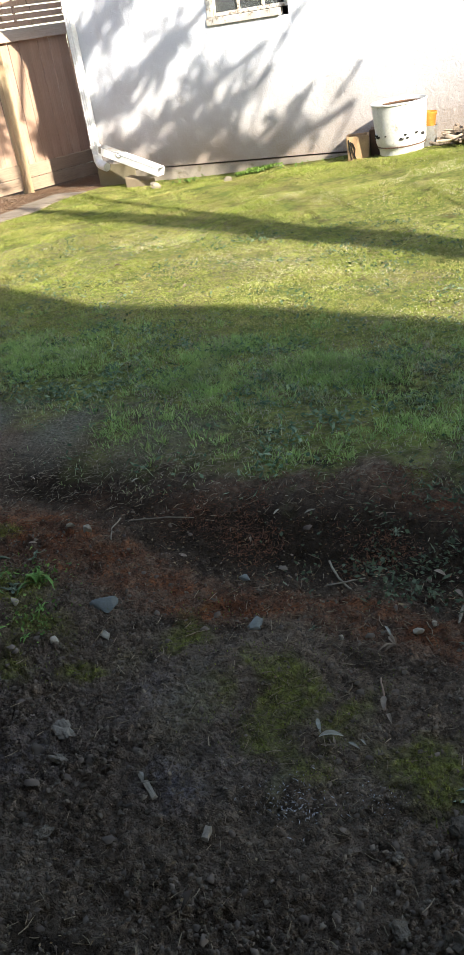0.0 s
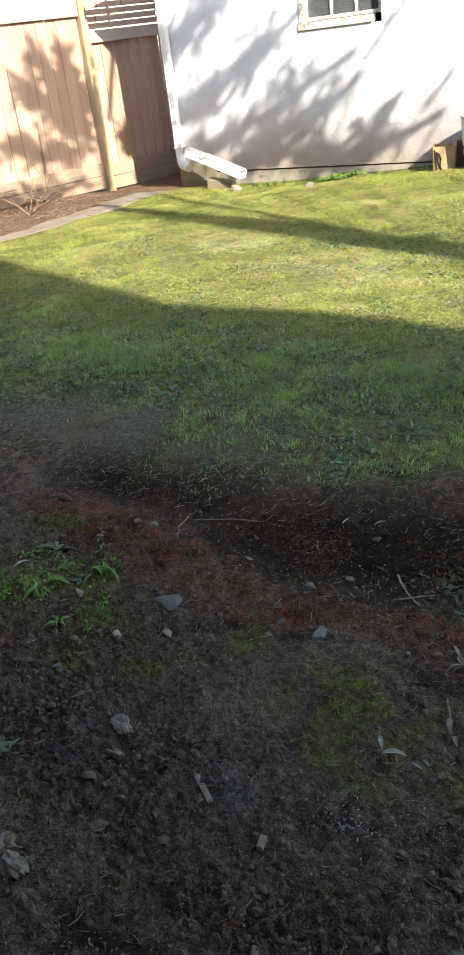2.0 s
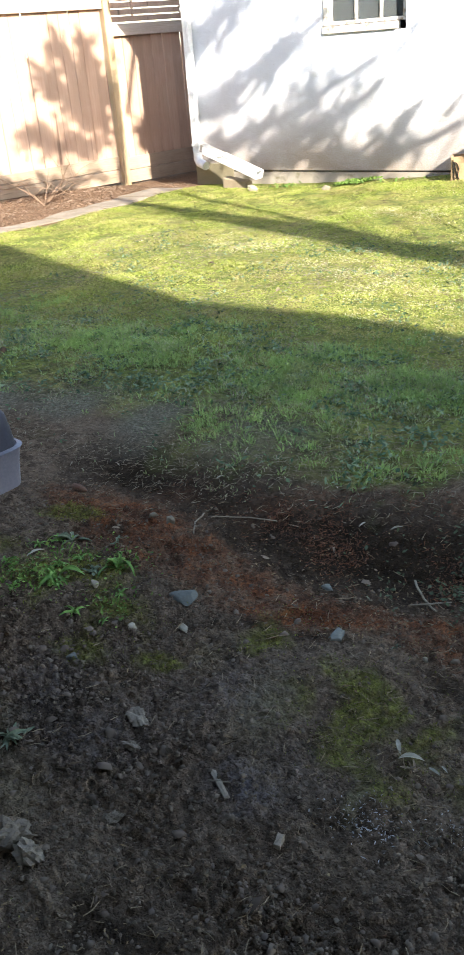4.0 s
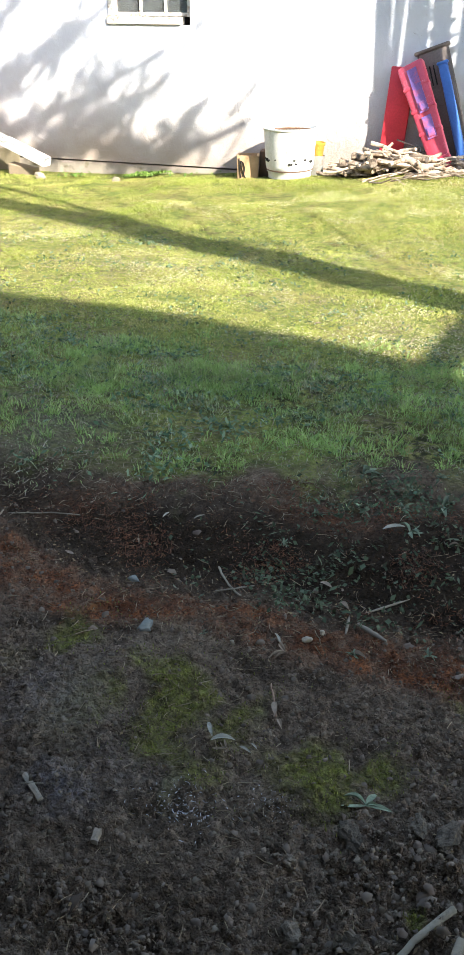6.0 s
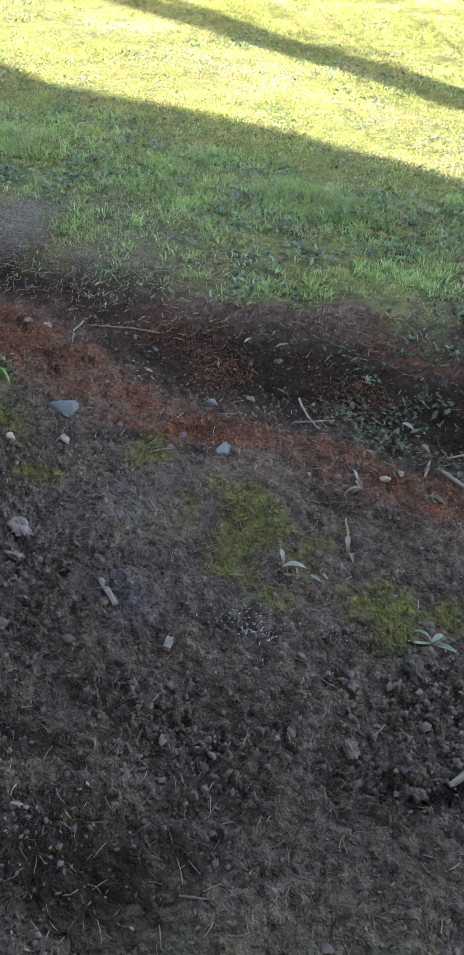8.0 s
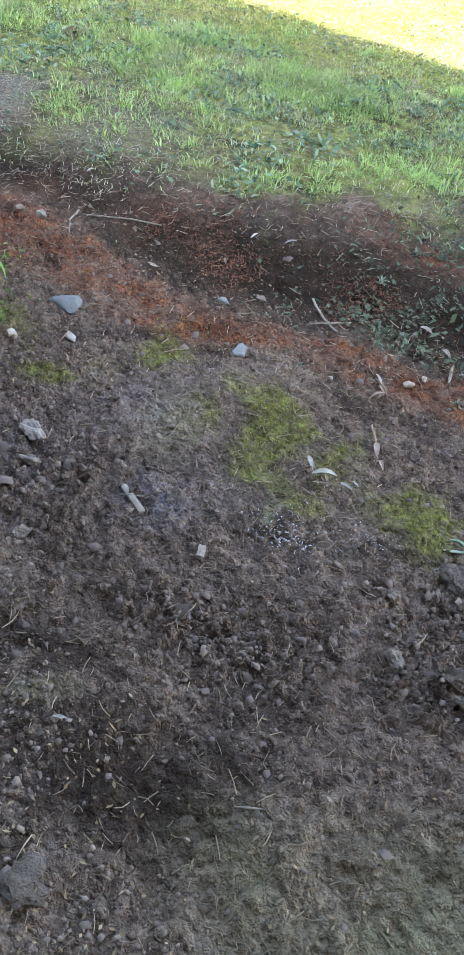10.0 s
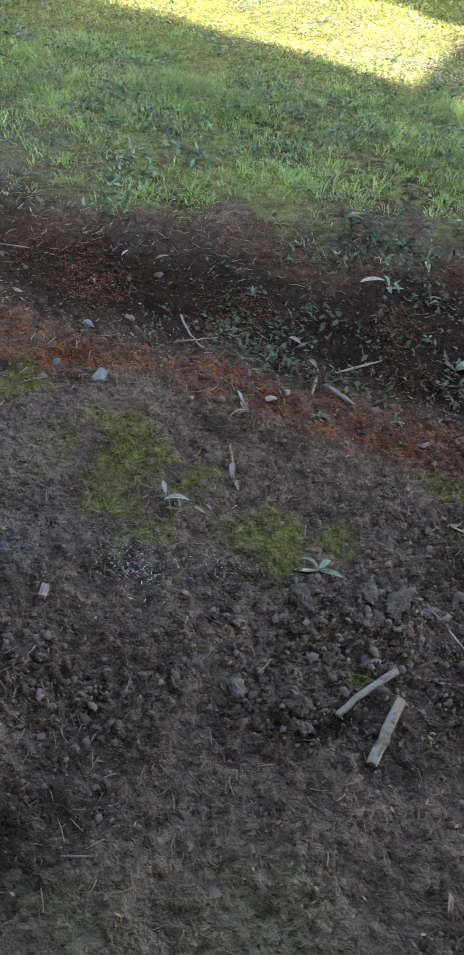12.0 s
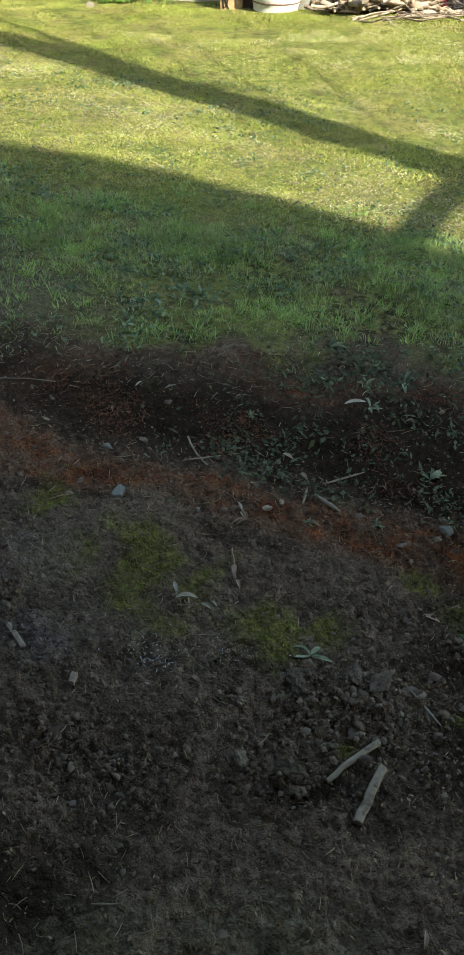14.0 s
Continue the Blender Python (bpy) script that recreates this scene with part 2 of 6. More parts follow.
def stucco_material():
    m, t, p = nodes("white_stucco")
    tc = t.nodes.new("ShaderNodeTexCoord")
    at = tc.outputs["Object"]
    sweep = noise_node(t, at, 7, 3, 0.55, 2.2)
    fine = noise_node(t, at, 70, 4, 0.7)
    big = noise_node(t, at, 1.6, 4)
    col = blend(t, ramp(t, big, 0.35, 0.7), (0.60, 0.61, 0.645), (0.53, 0.54, 0.575))
    # splashed soil above the foot of the wall, ragged at its upper edge
    sep = t.nodes.new("ShaderNodeSeparateXYZ")
    t.links.new(at, sep.inputs[0])
    ragged = times(t, sep.outputs[2], times(t, big, -0.75), "ADD")
    dirt = ramp(t, ragged, -0.25, 0.80, 1, 0)
    col = blend(t, times(t, dirt, ramp(t, fine, 0.3, 0.7, 0.6, 1.0)), col, (0.27, 0.195, 0.13))
    crack = ramp(t, noise_node(t, at, 26, 2, 0.5, 3.0), 0.70, 0.74)
    col = blend(t, times(t, crack, 0.5), col, (0.36, 0.33, 0.3))
    t.links.new(col, p.inputs["Base Color"])
    p.inputs["Roughness"].default_value = 0.9
    p.inputs["Specular IOR Level"].default_value = 0.2
    h = times(t, times(t, sweep, 0.75), times(t, fine, 0.25), "ADD")
    bumped(t, p, h, 0.5, 0.025)
    return m


M_GROUND = ground_material()
M_STUCCO = stucco_material()
M_CONCRETE = surface("weathered_concrete", (0.38, 0.33, 0.27), (0.28, 0.24, 0.19), 3, 70, 0.9, 0.5, 0.004, stain=(0.16, 0.14, 0.09))
M_PAVE = surface("path_concrete", (0.26, 0.215, 0.165), (0.17, 0.138, 0.10), 4, 60, 0.95, 0.5, 0.006, stain=(0.14, 0.10, 0.065))
M_BLOCK = surface("sandy_block", (0.30, 0.235, 0.16), (0.22, 0.17, 0.115), 5, 90, 0.9, 0.4, 0.003)
M_FOOTING = surface("stained_footing", (0.26, 0.22, 0.14), (0.19, 0.16, 0.10), 4, 70, 0.9, 0.4, 0.004)
M_WHITE_METAL = surface("white_enamel", (0.80, 0.80, 0.79), (0.70, 0.70, 0.69), 3, 40, 0.45, 0.12, 0.001, stain=(0.45, 0.42, 0.38), stain_at=(0.62, 0.78), spec=0.5)
M_ENAMEL = surface("worn_drum_enamel", (0.74, 0.73, 0.69), (0.62, 0.61, 0.57), 6, 50, 0.5, 0.2, 0.001, stain=(0.30, 0.24, 0.17), stain_at=(0.60, 0.74), spec=0.5)
M_RUST = surface("rusted_steel", (0.18, 0.10, 0.06), (0.09, 0.055, 0.04), 9, 80, 0.9, 0.4, 0.002)
M_BLACK = surface("flat_black", (0.012, 0.011, 0.01), (0.03, 0.027, 0.024), 10, 60, 0.9)
M_ZINC = surface("dull_zinc", (0.44, 0.43, 0.40), (0.33, 0.32, 0.30), 9, 60, 0.55, 0.2, 0.001, metal=0.5, stain=(0.3, 0.22, 0.15))
M_TERRACOTTA = surface("orange_terracotta", (0.70, 0.26, 0.04), (0.48, 0.15, 0.03), 9, 60, 0.75, stain=(0.75, 0.42, 0.16))
M_TAN = surface("tan_clay", (0.50, 0.33, 0.18), (0.38, 0.24, 0.13), 9, 80, 0.85, stain=(0.25, 0.16, 0.09))
M_FENCE = wood_material("cedar_board", (0.440, 0.280, 0.194), (0.510, 0.348, 0.254), (0.361, 0.211, 0.138), (6, 6, 0.5), vary=0.16)
M_RAIL = wood_material("cedar_rail", (0.46, 0.36, 0.28), (0.54, 0.44, 0.35), (0.34, 0.25, 0.18), (0.5, 6, 6), vary=0.1)
M_KICK = wood_material("treated_kickboard", (0.361, 0.271, 0.193), (0.295, 0.213, 0.148), (0.205, 0.139, 0.090), (0.5, 6, 6), vary=0.1)
M_POST = wood_material("yellow_post", (0.54, 0.41, 0.26), (0.46, 0.33, 0.18), (0.34, 0.22, 0.11), (6, 6, 0.5), vary=0.08)
M_OLD_PAINT = surface("peeling_cream_paint", (0.62, 0.58, 0.52), (0.50, 0.46, 0.40), 9, 60, 0.8, 0.5, 0.003, stain=(0.24, 0.19, 0.14), stain_at=(0.52, 0.6))
# near-black, so that the room behind the window looks unlit
M_ROOM = surface("unlit_interior", (0.02, 0.02, 0.022), (0.012, 0.012, 0.013), 2, 30, 0.9)
M_BARK = surface("grey_bark", (0.16, 0.13, 0.10), (0.09, 0.07, 0.055), 8, 60, 0.95, 0.8, 0.01, stretch=(1, 1, 0.3))
M_LOG = surface("bleached_branch", (0.48, 0.385, 0.285), (0.26, 0.19, 0.135), 9, 70, 0.9, 0.6, 0.005, stain=(0.09, 0.062, 0.042), stain_at=(0.48, 0.62), vary=0.4)
M_STICK = surface("weathered_stick", (0.215, 0.185, 0.135), (0.140, 0.117, 0.083), 14, 120, 0.95, 0.5, 0.003, stain=(0.05, 0.04, 0.03), vary=0.2, spec=0.1)
M_STONE = surface("grey_slate", (0.155, 0.16, 0.138), (0.10, 0.104, 0.09), 22, 150, 0.9, 0.6, 0.002, vary=0.25, spec=0.1)
M_PALE = surface("pale_pebble", (0.28, 0.245, 0.18), (0.18, 0.155, 0.112), 26, 150, 0.95, 0.6, 0.002, vary=0.25, spec=0.1)
M_CLOD = surface("soil_clod", (0.141, 0.115, 0.084), (0.071, 0.056, 0.040), 40, 190, 1.0, 1.0, 0.006, vary=0.25, spec=0.05)
M_DUSTY = surface("dusty_pebble", (0.146, 0.121, 0.086), (0.089, 0.072, 0.050), 1.2, 7, 1.0, 0.5, 0.002, vary=0.3, spec=0.05)
M_LUMP = surface("soil_lump", (0.116, 0.091, 0.061), (0.055, 0.042, 0.027), 1.5, 6, 1.0, 1.0, 0.004, vary=0.3, spec=0.03)
M_PALECLOD = surface("dry_soil_clod", (0.200, 0.168, 0.128), (0.120, 0.099, 0.074), 40, 190, 1.0, 0.8, 0.004, vary=0.2, spec=0.05)
M_CHIP = surface("bleached_wood_chip", (0.25, 0.21, 0.158), (0.16, 0.13, 0.094), 30, 200, 0.95, 0.6, 0.003, vary=0.2, spec=0.1)
M_DEADLEAF = surface("dry_leaf", (0.26, 0.20, 0.14), (0.17, 0.125, 0.085), 30, 160, 0.85, 0.3, 0.001, vary=0.25, spec=0.15)
M_PALELEAF = surface("pale_underside_leaf", (0.34, 0.32, 0.25), (0.22, 0.205, 0.15), 30, 160, 0.9, 0.3, 0.001, vary=0.2, spec=0.1)
M_WEED = surface("weed_leaf", (0.12, 0.24, 0.05), (0.19, 0.30, 0.08), 30, 140, 0.7, 0.3, 0.001, vary=0.3, spec=0.2)
M_GREYWEED = surface("grey_green_leaf", (0.13, 0.165, 0.105), (0.23, 0.26, 0.17), 30, 140, 0.9, 0.3, 0.001, vary=0.4, spec=0.08)
M_NAVY = surface("dark_slate_plastic", (0.030, 0.032, 0.050), (0.024, 0.026, 0.042), 5, 120, 0.5, 0.15, 0.0006, spec=0.3)
M_GREYPL = surface("purplish_grey_plastic", (0.165, 0.158, 0.185), (0.14, 0.135, 0.16), 5, 120, 0.5, 0.15, 0.0006, stain=(0.12, 0.11, 0.115), stain_at=(0.62, 0.8), spec=0.3)
M_BROWNPL = surface("maroon_brown_plastic", (0.085, 0.036, 0.036), (0.065, 0.029, 0.030), 6, 120, 0.55, 0.15, 0.0006, stain=(0.11, 0.07, 0.065), stain_at=(0.6, 0.75), spec=0.3)
M_RED = surface("faded_red_plastic", (0.70, 0.045, 0.06), (0.55, 0.03, 0.045), 3, 60, 0.45, 0.1, 0.001, spec=0.4)
M_PINK = surface("sun_bleached_red_plastic", (0.56, 0.075, 0.12), (0.46, 0.05, 0.085), 4, 60, 0.45, 0.1, 0.001, stain=(0.60, 0.2, 0.24), spec=0.4)
M_PURPLE = surface("violet_plastic", (0.17, 0.10, 0.29), (0.21, 0.12, 0.33), 5, 60, 0.5, 0.1, 0.001, stain=(0.40, 0.09, 0.17), stain_at=(0.5, 0.62))
M_DARKBIN = surface("dark_grey_plastic", (0.125, 0.098, 0.085), (0.155, 0.125, 0.11), 5, 60, 0.5, 0.15, 0.001, stain=(0.07, 0.055, 0.05))
M_BLUE = surface("blue_plastic", (0.05, 0.16, 0.48), (0.04, 0.12, 0.38), 4, 60, 0.5, 0.1, 0.001)
M_SIDING = surface("house_paint", (0.30, 0.29, 0.27), (0.25, 0.24, 0.225), 2, 40, 0.8)
M_SHINGLE = surface("roof_shingle", (0.10, 0.095, 0.09), (0.07, 0.065, 0.06), 4, 50, 0.95)
M_GRASS = island("lawn_grass", [(0.217, 0.273, 0.040), (0.278, 0.325, 0.055), (0.245, 0.299, 0.048), (0.319, 0.352, 0.072), (0.370, 0.365, 0.106), (0.463, 0.416, 0.187)], 0.65, 0.35, tint=(0.426, 0.356, 0.146), patch=1.5, more=(((0.408, 0.303, 0.154), 4.5, 0.55, 0.67, 0.6), ((0.134, 0.204, 0.035), 11, 0.54, 0.66, 0.5), ((0.185, 0.260, 0.040), 2.6, 0.53, 0.66, 0.5)))
# second grass colour, with the house shade's bluish tone put into it
M_GRASS_SHADE = island("coarse_shade_grass", [(0.168, 0.242, 0.097), (0.347, 0.438, 0.174), (0.235, 0.324, 0.124), (0.470, 0.530, 0.267), (0.202, 0.283, 0.111), (0.582, 0.489, 0.410)], 0.7, 0.3, spec=0.15, tint=(0.325, 0.263, 0.205), patch=2.1, more=(((0.039, 0.064, 0.038), 9, 0.52, 0.63, 0.85), ((0.258, 0.185, 0.155), 5.5, 0.56, 0.67, 0.75), ((0.314, 0.453, 0.111), 3.3, 0.55, 0.66, 0.6)))
M_TUFT = island("grass_tuft", [(0.187, 0.306, 0.087), (0.306, 0.428, 0.134), (0.244, 0.367, 0.109), (0.396, 0.510, 0.191)], 0.7, 0.3, spec=0.15, more=(((0.283, 0.276, 0.128), 2.4, 0.52, 0.66, 0.6), ((0.096, 0.158, 0.064), 6, 0.52, 0.64, 0.6)))
M_STRAW = island("dead_thatch", [(0.16, 0.128, 0.08), (0.25, 0.208, 0.142), (0.11, 0.08, 0.048), (0.29, 0.25, 0.178)], 0.8)
M_MOSS = island("moss", [(0.113, 0.119, 0.023), (0.204, 0.212, 0.040), (0.152, 0.161, 0.032), (0.290, 0.290, 0.065)], 0.8, 0.25, more=(((0.073, 0.062, 0.032), 22, 0.49, 0.62, 0.8),))
M_REDBITS = island("red_needle_litter", [(0.097, 0.041, 0.020), (0.168, 0.065, 0.030), (0.056, 0.026, 0.015), (0.204, 0.102, 0.053), (0.128, 0.047, 0.021)], 0.9, tint=(0.061, 0.037, 0.025), patch=9)
M_NEEDLE = island("fallen_needles", [(0.143, 0.105, 0.062), (0.234, 0.179, 0.109), (0.104, 0.073, 0.043), (0.299, 0.233, 0.146), (0.169, 0.127, 0.076)], 0.85)
M_CRUMB = island("soil_crumbs", [(0.066, 0.051, 0.034), (0.138, 0.107, 0.075), (0.095, 0.074, 0.052), (0.179, 0.141, 0.099), (0.114, 0.089, 0.064), (0.052, 0.040, 0.028)], 1.0, spec=0.03)
M_FLAKE = island("soil_flakes", [(0.065, 0.050, 0.037), (0.137, 0.107, 0.078), (0.096, 0.073, 0.055), (0.117, 0.090, 0.068), (0.169, 0.132, 0.098)], 1.0, spec=0.03)
M_WHITEASH = island("white_ash", [(0.40, 0.385, 0.37), (0.26, 0.245, 0.235), (0.50, 0.48, 0.46)], 0.9)
M_BITS = island("leaf_bits", [(0.110, 0.075, 0.040), (0.190, 0.136, 0.072), (0.065, 0.042, 0.023), (0.250, 0.188, 0.106), (0.130, 0.085, 0.044)], 0.9, spec=0.05)
M_MULCH = island("bark_mulch", [(0.19, 0.125, 0.08), (0.25, 0.17, 0.115), (0.15, 0.10, 0.065), (0.30, 0.225, 0.165)], 0.95, spec=0.05)
M_CLOVER = island("low_clover", [(0.030, 0.062, 0.026), (0.085, 0.14, 0.060), (0.045, 0.085, 0.036), (0.19, 0.25, 0.14), (0.028, 0.055, 0.022)], 0.7, 0.1)
M_GREYCOVER = island("grey_ground_cover", [(0.028, 0.042, 0.017), (0.057, 0.075, 0.033), (0.038, 0.053, 0.022), (0.094, 0.112, 0.060), (0.032, 0.045, 0.018), (0.045, 0.032, 0.017)], 0.75, 0.1)
M_LUSH = island("lush_weeds", [(0.056, 0.112, 0.018), (0.128, 0.217, 0.036), (0.080, 0.150, 0.024), (0.208, 0.300, 0.064), (0.040, 0.075, 0.016)], 0.65, 0.25)
M_DRYGRASS = island("bleached_grass", [(0.624, 0.554, 0.350), (0.803, 0.734, 0.531), (0.513, 0.407, 0.238), (0.668, 0.633, 0.374), (0.423, 0.429, 0.147)], 0.7, 0.25)
M_BOUGH = island("conifer_needles", [(0.03, 0.06, 0.02), (0.05, 0.085, 0.03), (0.04, 0.07, 0.022)], 0.7)
M_TWIG = surface("bare_twig", (0.26, 0.17, 0.11), (0.18, 0.115, 0.075), 20, 90, 0.9)


def glass_material(name, colour, rough, see):
    m, t, p = nodes(name)
    p.inputs["Base Color"].default_value = (*colour, 1)
    p.inputs["Roughness"].default_value = rough
    p.inputs["Transmission Weight"].default_value = see
    return m


M_GLASS = glass_material("window_glass", (0.75, 0.8, 0.8), 0.02, 0.95)
M_WATER = glass_material("rain_water", (0.75, 0.85, 0.9), 0.02, 0.85)


# ---- mesh helpers ----
def mesh_of(bm, name, material, smooth=None):
    data = bpy.data.meshes.new(name)
    bm.normal_update()
    bm.to_mesh(data)
    bm.free()
    if material:
        data.materials.append(material)
    if smooth is not None:
        data.shade_smooth()
        if smooth < 180:
            data.set_sharp_from_angle(angle=radians(smooth))
    return data


def part(name, bm, material, parent=None, label="", smooth=None, at=None):
    """One mesh object under a thing or a part."""
    data = mesh_of(bm, name, material, smooth) if isinstance(bm, bmesh.types.BMesh) else bm
    ob = new(name, data)
    ob.parent = parent
    if at is not None:
        ob.matrix_basis = at
    return tagged(ob, label)


def thing(name, label, category, at=None, group="", kind=""):
    ob = new(name)
    ob.empty_display_size = 0.1
    if at is not None:
        ob.matrix_basis = at
    return tagged(ob, label, category, group, kind)


def box(bm, x0, x1, y0, y1, z0, z1, bevel=0.0, m=None):
    got = bmesh.ops.create_cube(bm, size=1.0)["verts"]
    for v in got:
        v.co = Vector((x0 if v.co.x < 0 else x1, y0 if v.co.y < 0 else y1, z0 if v.co.z < 0 else z1))
    if bevel:
        edges = {e for v in got for e in v.link_edges}
        out = bmesh.ops.bevel(bm, geom=list(edges), offset=bevel, segments=2, profile=0.5, affect="EDGES")
        got = list({v for f in out["faces"] for v in f.verts} | {v for v in got if v.is_valid})
    if m is not None:
        bmesh.ops.transform(bm, matrix=m, verts=got)
    return bm


def boxed(x0, x1, y0, y1, z0, z1, bevel=0.0):
    return box(bmesh.new(), x0, x1, y0, y1, z0, z1, bevel)


def tube(points, radii, sides=8, cap=True, bm=None, rough=0.0, rng=None):
    """A round bar along points; the radius may change, and rough makes its skin uneven."""
    bm = bm or bmesh.new()
    rings = []
    pts = [Vector(p) for p in points]
    for k, p in enumerate(pts):
        way = (pts[min(k + 1, len(pts) - 1)] - pts[max(k - 1, 0)]).normalized()
        side = way.cross(Vector((0, 0, 1)) if abs(way.z) < 0.9 else Vector((1, 0, 0))).normalized()
        up = side.cross(way)
        r = radii[k] if isinstance(radii, (list, tuple)) else radii
        ring = []
        for s in range(sides):
            a = math.tau * s / sides
            rr = r * (1 + (rng.uniform(-rough, rough) if rng else 0))
            ring.append(bm.verts.new(p + side * math.cos(a) * rr + up * math.sin(a) * rr))
        rings.append(ring)
    for a, b in zip(rings, rings[1:]):
        for s in range(sides):
            bm.faces.new((a[s], a[(s + 1) % sides], b[(s + 1) % sides], b[s]))
    if cap:
        bm.faces.new(rings[0][::-1])
        bm.faces.new(rings[-1])
    return bm


def lathe(profile, sides=40):
    """A turned shape from (radius, height) pairs."""
    bm = bmesh.new()
    rings = [[bm.verts.new((r * math.cos(math.tau * s / sides), r * math.sin(math.tau * s / sides), z)) for s in range(sides)] for r, z in profile]
    for a, b in zip(rings, rings[1:]):
        for s in range(sides):
            bm.faces.new((a[s], a[(s + 1) % sides], b[(s + 1) % sides], b[s]))
    return bm


def rock_mesh(size, seed, jag=0.25, sub=3, flat=False):
    bm = bmesh.new()
    bmesh.ops.create_icosphere(bm, subdivisions=sub, radius=1.0)
    for v in bm.verts:
        o = Vector((seed * 7.1, seed * 3.3, 0))
        n = noise.noise(v.co * 1.3 + o) + 0.55 * noise.noise(v.co * 3.1 + o) + 0.35 * noise.noise(v.co * 7 + o)
        v.co *= 1 + jag * n
        if flat:
            for k in range(5):
                d = Vector((math.sin(seed * 5 + k * 2.4), math.cos(seed * 3 + k * 1.9), 0.25 * math.sin(seed + k))).normalized()
                v.co -= d * max(0, v.co.dot(d) - 0.62)
        v.co = Vector((v.co.x * size[0], v.co.y * size[1], v.co.z * size[2]))
    return bm


def shape_from(name, verts, faces, material):
    data = bpy.data.meshes.new(name)
    data.from_pydata(verts, [], faces)
    data.materials.append(material)
    return data


def strip_mesh(name, verts, tris, material):
    """Many small pieces in one mesh, from arrays of corners and of triangles."""
    data = bpy.data.meshes.new(name)
    data.vertices.add(len(verts))
    data.vertices.foreach_set("co", verts.astype(np.float32).ravel())
    data.loops.add(tris.size)
    data.loops.foreach_set("vertex_index", tris.astype(np.int32).ravel())
    data.polygons.add(len(tris))
    data.polygons.foreach_set("loop_start", np.arange(0, tris.size, 3, dtype=np.int32))
    data.update()
    data.validate()
    data.materials.append(material)
    return data


# ---- the lie of the land ----
def fade(a, b, v):
    k = np.clip((np.asarray(v, float) - a) / (b - a), 0, 1)
    return k * k * (3 - 2 * k)


def value_noise(x, y, scale, seed):
    """Smooth noise from -1 to 1 over the plan."""
    rng = np.random.RandomState(seed)
    grid = rng.uniform(-1, 1, (256, 256))
    x, y, a = np.asarray(x, float), np.asarray(y, float), 0.45 + 1.7 * seed
    gx, gy = (x * math.cos(a) - y * math.sin(a)) * scale + 1000.5, (x * math.sin(a) + y * math.cos(a)) * scale + 1000.5
    ix, iy = np.floor(gx).astype(int), np.floor(gy).astype(int)
    fx, fy = gx - ix, gy - iy
    fx, fy = fx * fx * (3 - 2 * fx), fy * fy * (3 - 2 * fy)
    g = lambda a, b: grid[a % 256, b % 256]
    return (g(ix, iy) * (1 - fx) + g(ix + 1, iy) * fx) * (1 - fy) + (g(ix, iy + 1) * (1 - fx) + g(ix + 1, iy + 1) * fx) * fy


def lump_noise(x, y, scale, seed):
    """Broken lumps side by side with cracks between them, each with a height and a tilt of its own: from 0 to about 1."""
    x, y, a = np.asarray(x, float), np.asarray(y, float), 0.3 + 1.1 * seed
    rng = np.random.RandomState(seed)
    jx, jy, jh = rng.uniform(0.05, 0.95, (3, 128, 128))
    tx, ty = rng.normal(0, 0.45, (2, 128, 128))
    gx, gy = (x * math.cos(a) - y * math.sin(a)) * scale + 1000.5, (x * math.sin(a) + y * math.cos(a)) * scale + 1000.5
    gx, gy = gx + 0.45 * value_noise(x, y, scale * 1.9, seed + 1), gy + 0.45 * value_noise(x, y, scale * 1.9, seed + 2)
    ix, iy = np.floor(gx).astype(int), np.floor(gy).astype(int)
    near, second, tall = np.full(gx.shape, 9.0), np.full(gx.shape, 9.0), np.zeros(gx.shape)
    for dx in (-1, 0, 1):
        for dy in (-1, 0, 1):
            p, q = (ix + dx) % 128, (iy + dy) % 128
            u, v = gx - (ix + dx + jx[p, q]), gy - (iy + dy + jy[p, q])
            d = np.hypot(u, v)
            own = jh[p, q] + tx[p, q] * u + ty[p, q] * v
            second = np.where(d < near, near, np.minimum(second, d))
            tall = np.where(d < near, own, tall)
            near = np.minimum(near, d)
    return np.clip((second - near) * 3.0, 0, 1) * np.clip(tall, 0.05, 1.3)


def lawn_edge(x):
    return np.interp(x, [-9, -4.5, -3.2, -2.7, -2.0, -1.5, -1.0, -0.66, -0.3, 0.05, 0.5, 3], [1.2, 1.9, 2.3, 2.42, 2.42, 2.5, 2.52, 2.66, 2.78, 2.88, 2.9, 3.2])


def bed_edge(y):
    """Where the planting bed along the fence meets the lawn."""
    return np.interp(y, [0, 4.0, 5.5, 6.05, 7.1, 8.3, 9.0, 9.6], [-8.0, -7.2, -6.6, -6.3, -6.02, -5.98, -5.85, -5.8])


def spots(x, y, rows):
    """The strongest of several oval patches: middle, half lengths, turn."""
    best = np.zeros(np.broadcast(x, y).shape)
    for cx, cy, a, b, turn in rows:
        c, s = math.cos(radians(turn)), math.sin(radians(turn))
        u, v = ((x - cx) * c + (y - cy) * s) / a, (-(x - cx) * s + (y - cy) * c) / b
        best = np.maximum(best, np.exp(-1.1 * (u * u + v * v)))
    return best


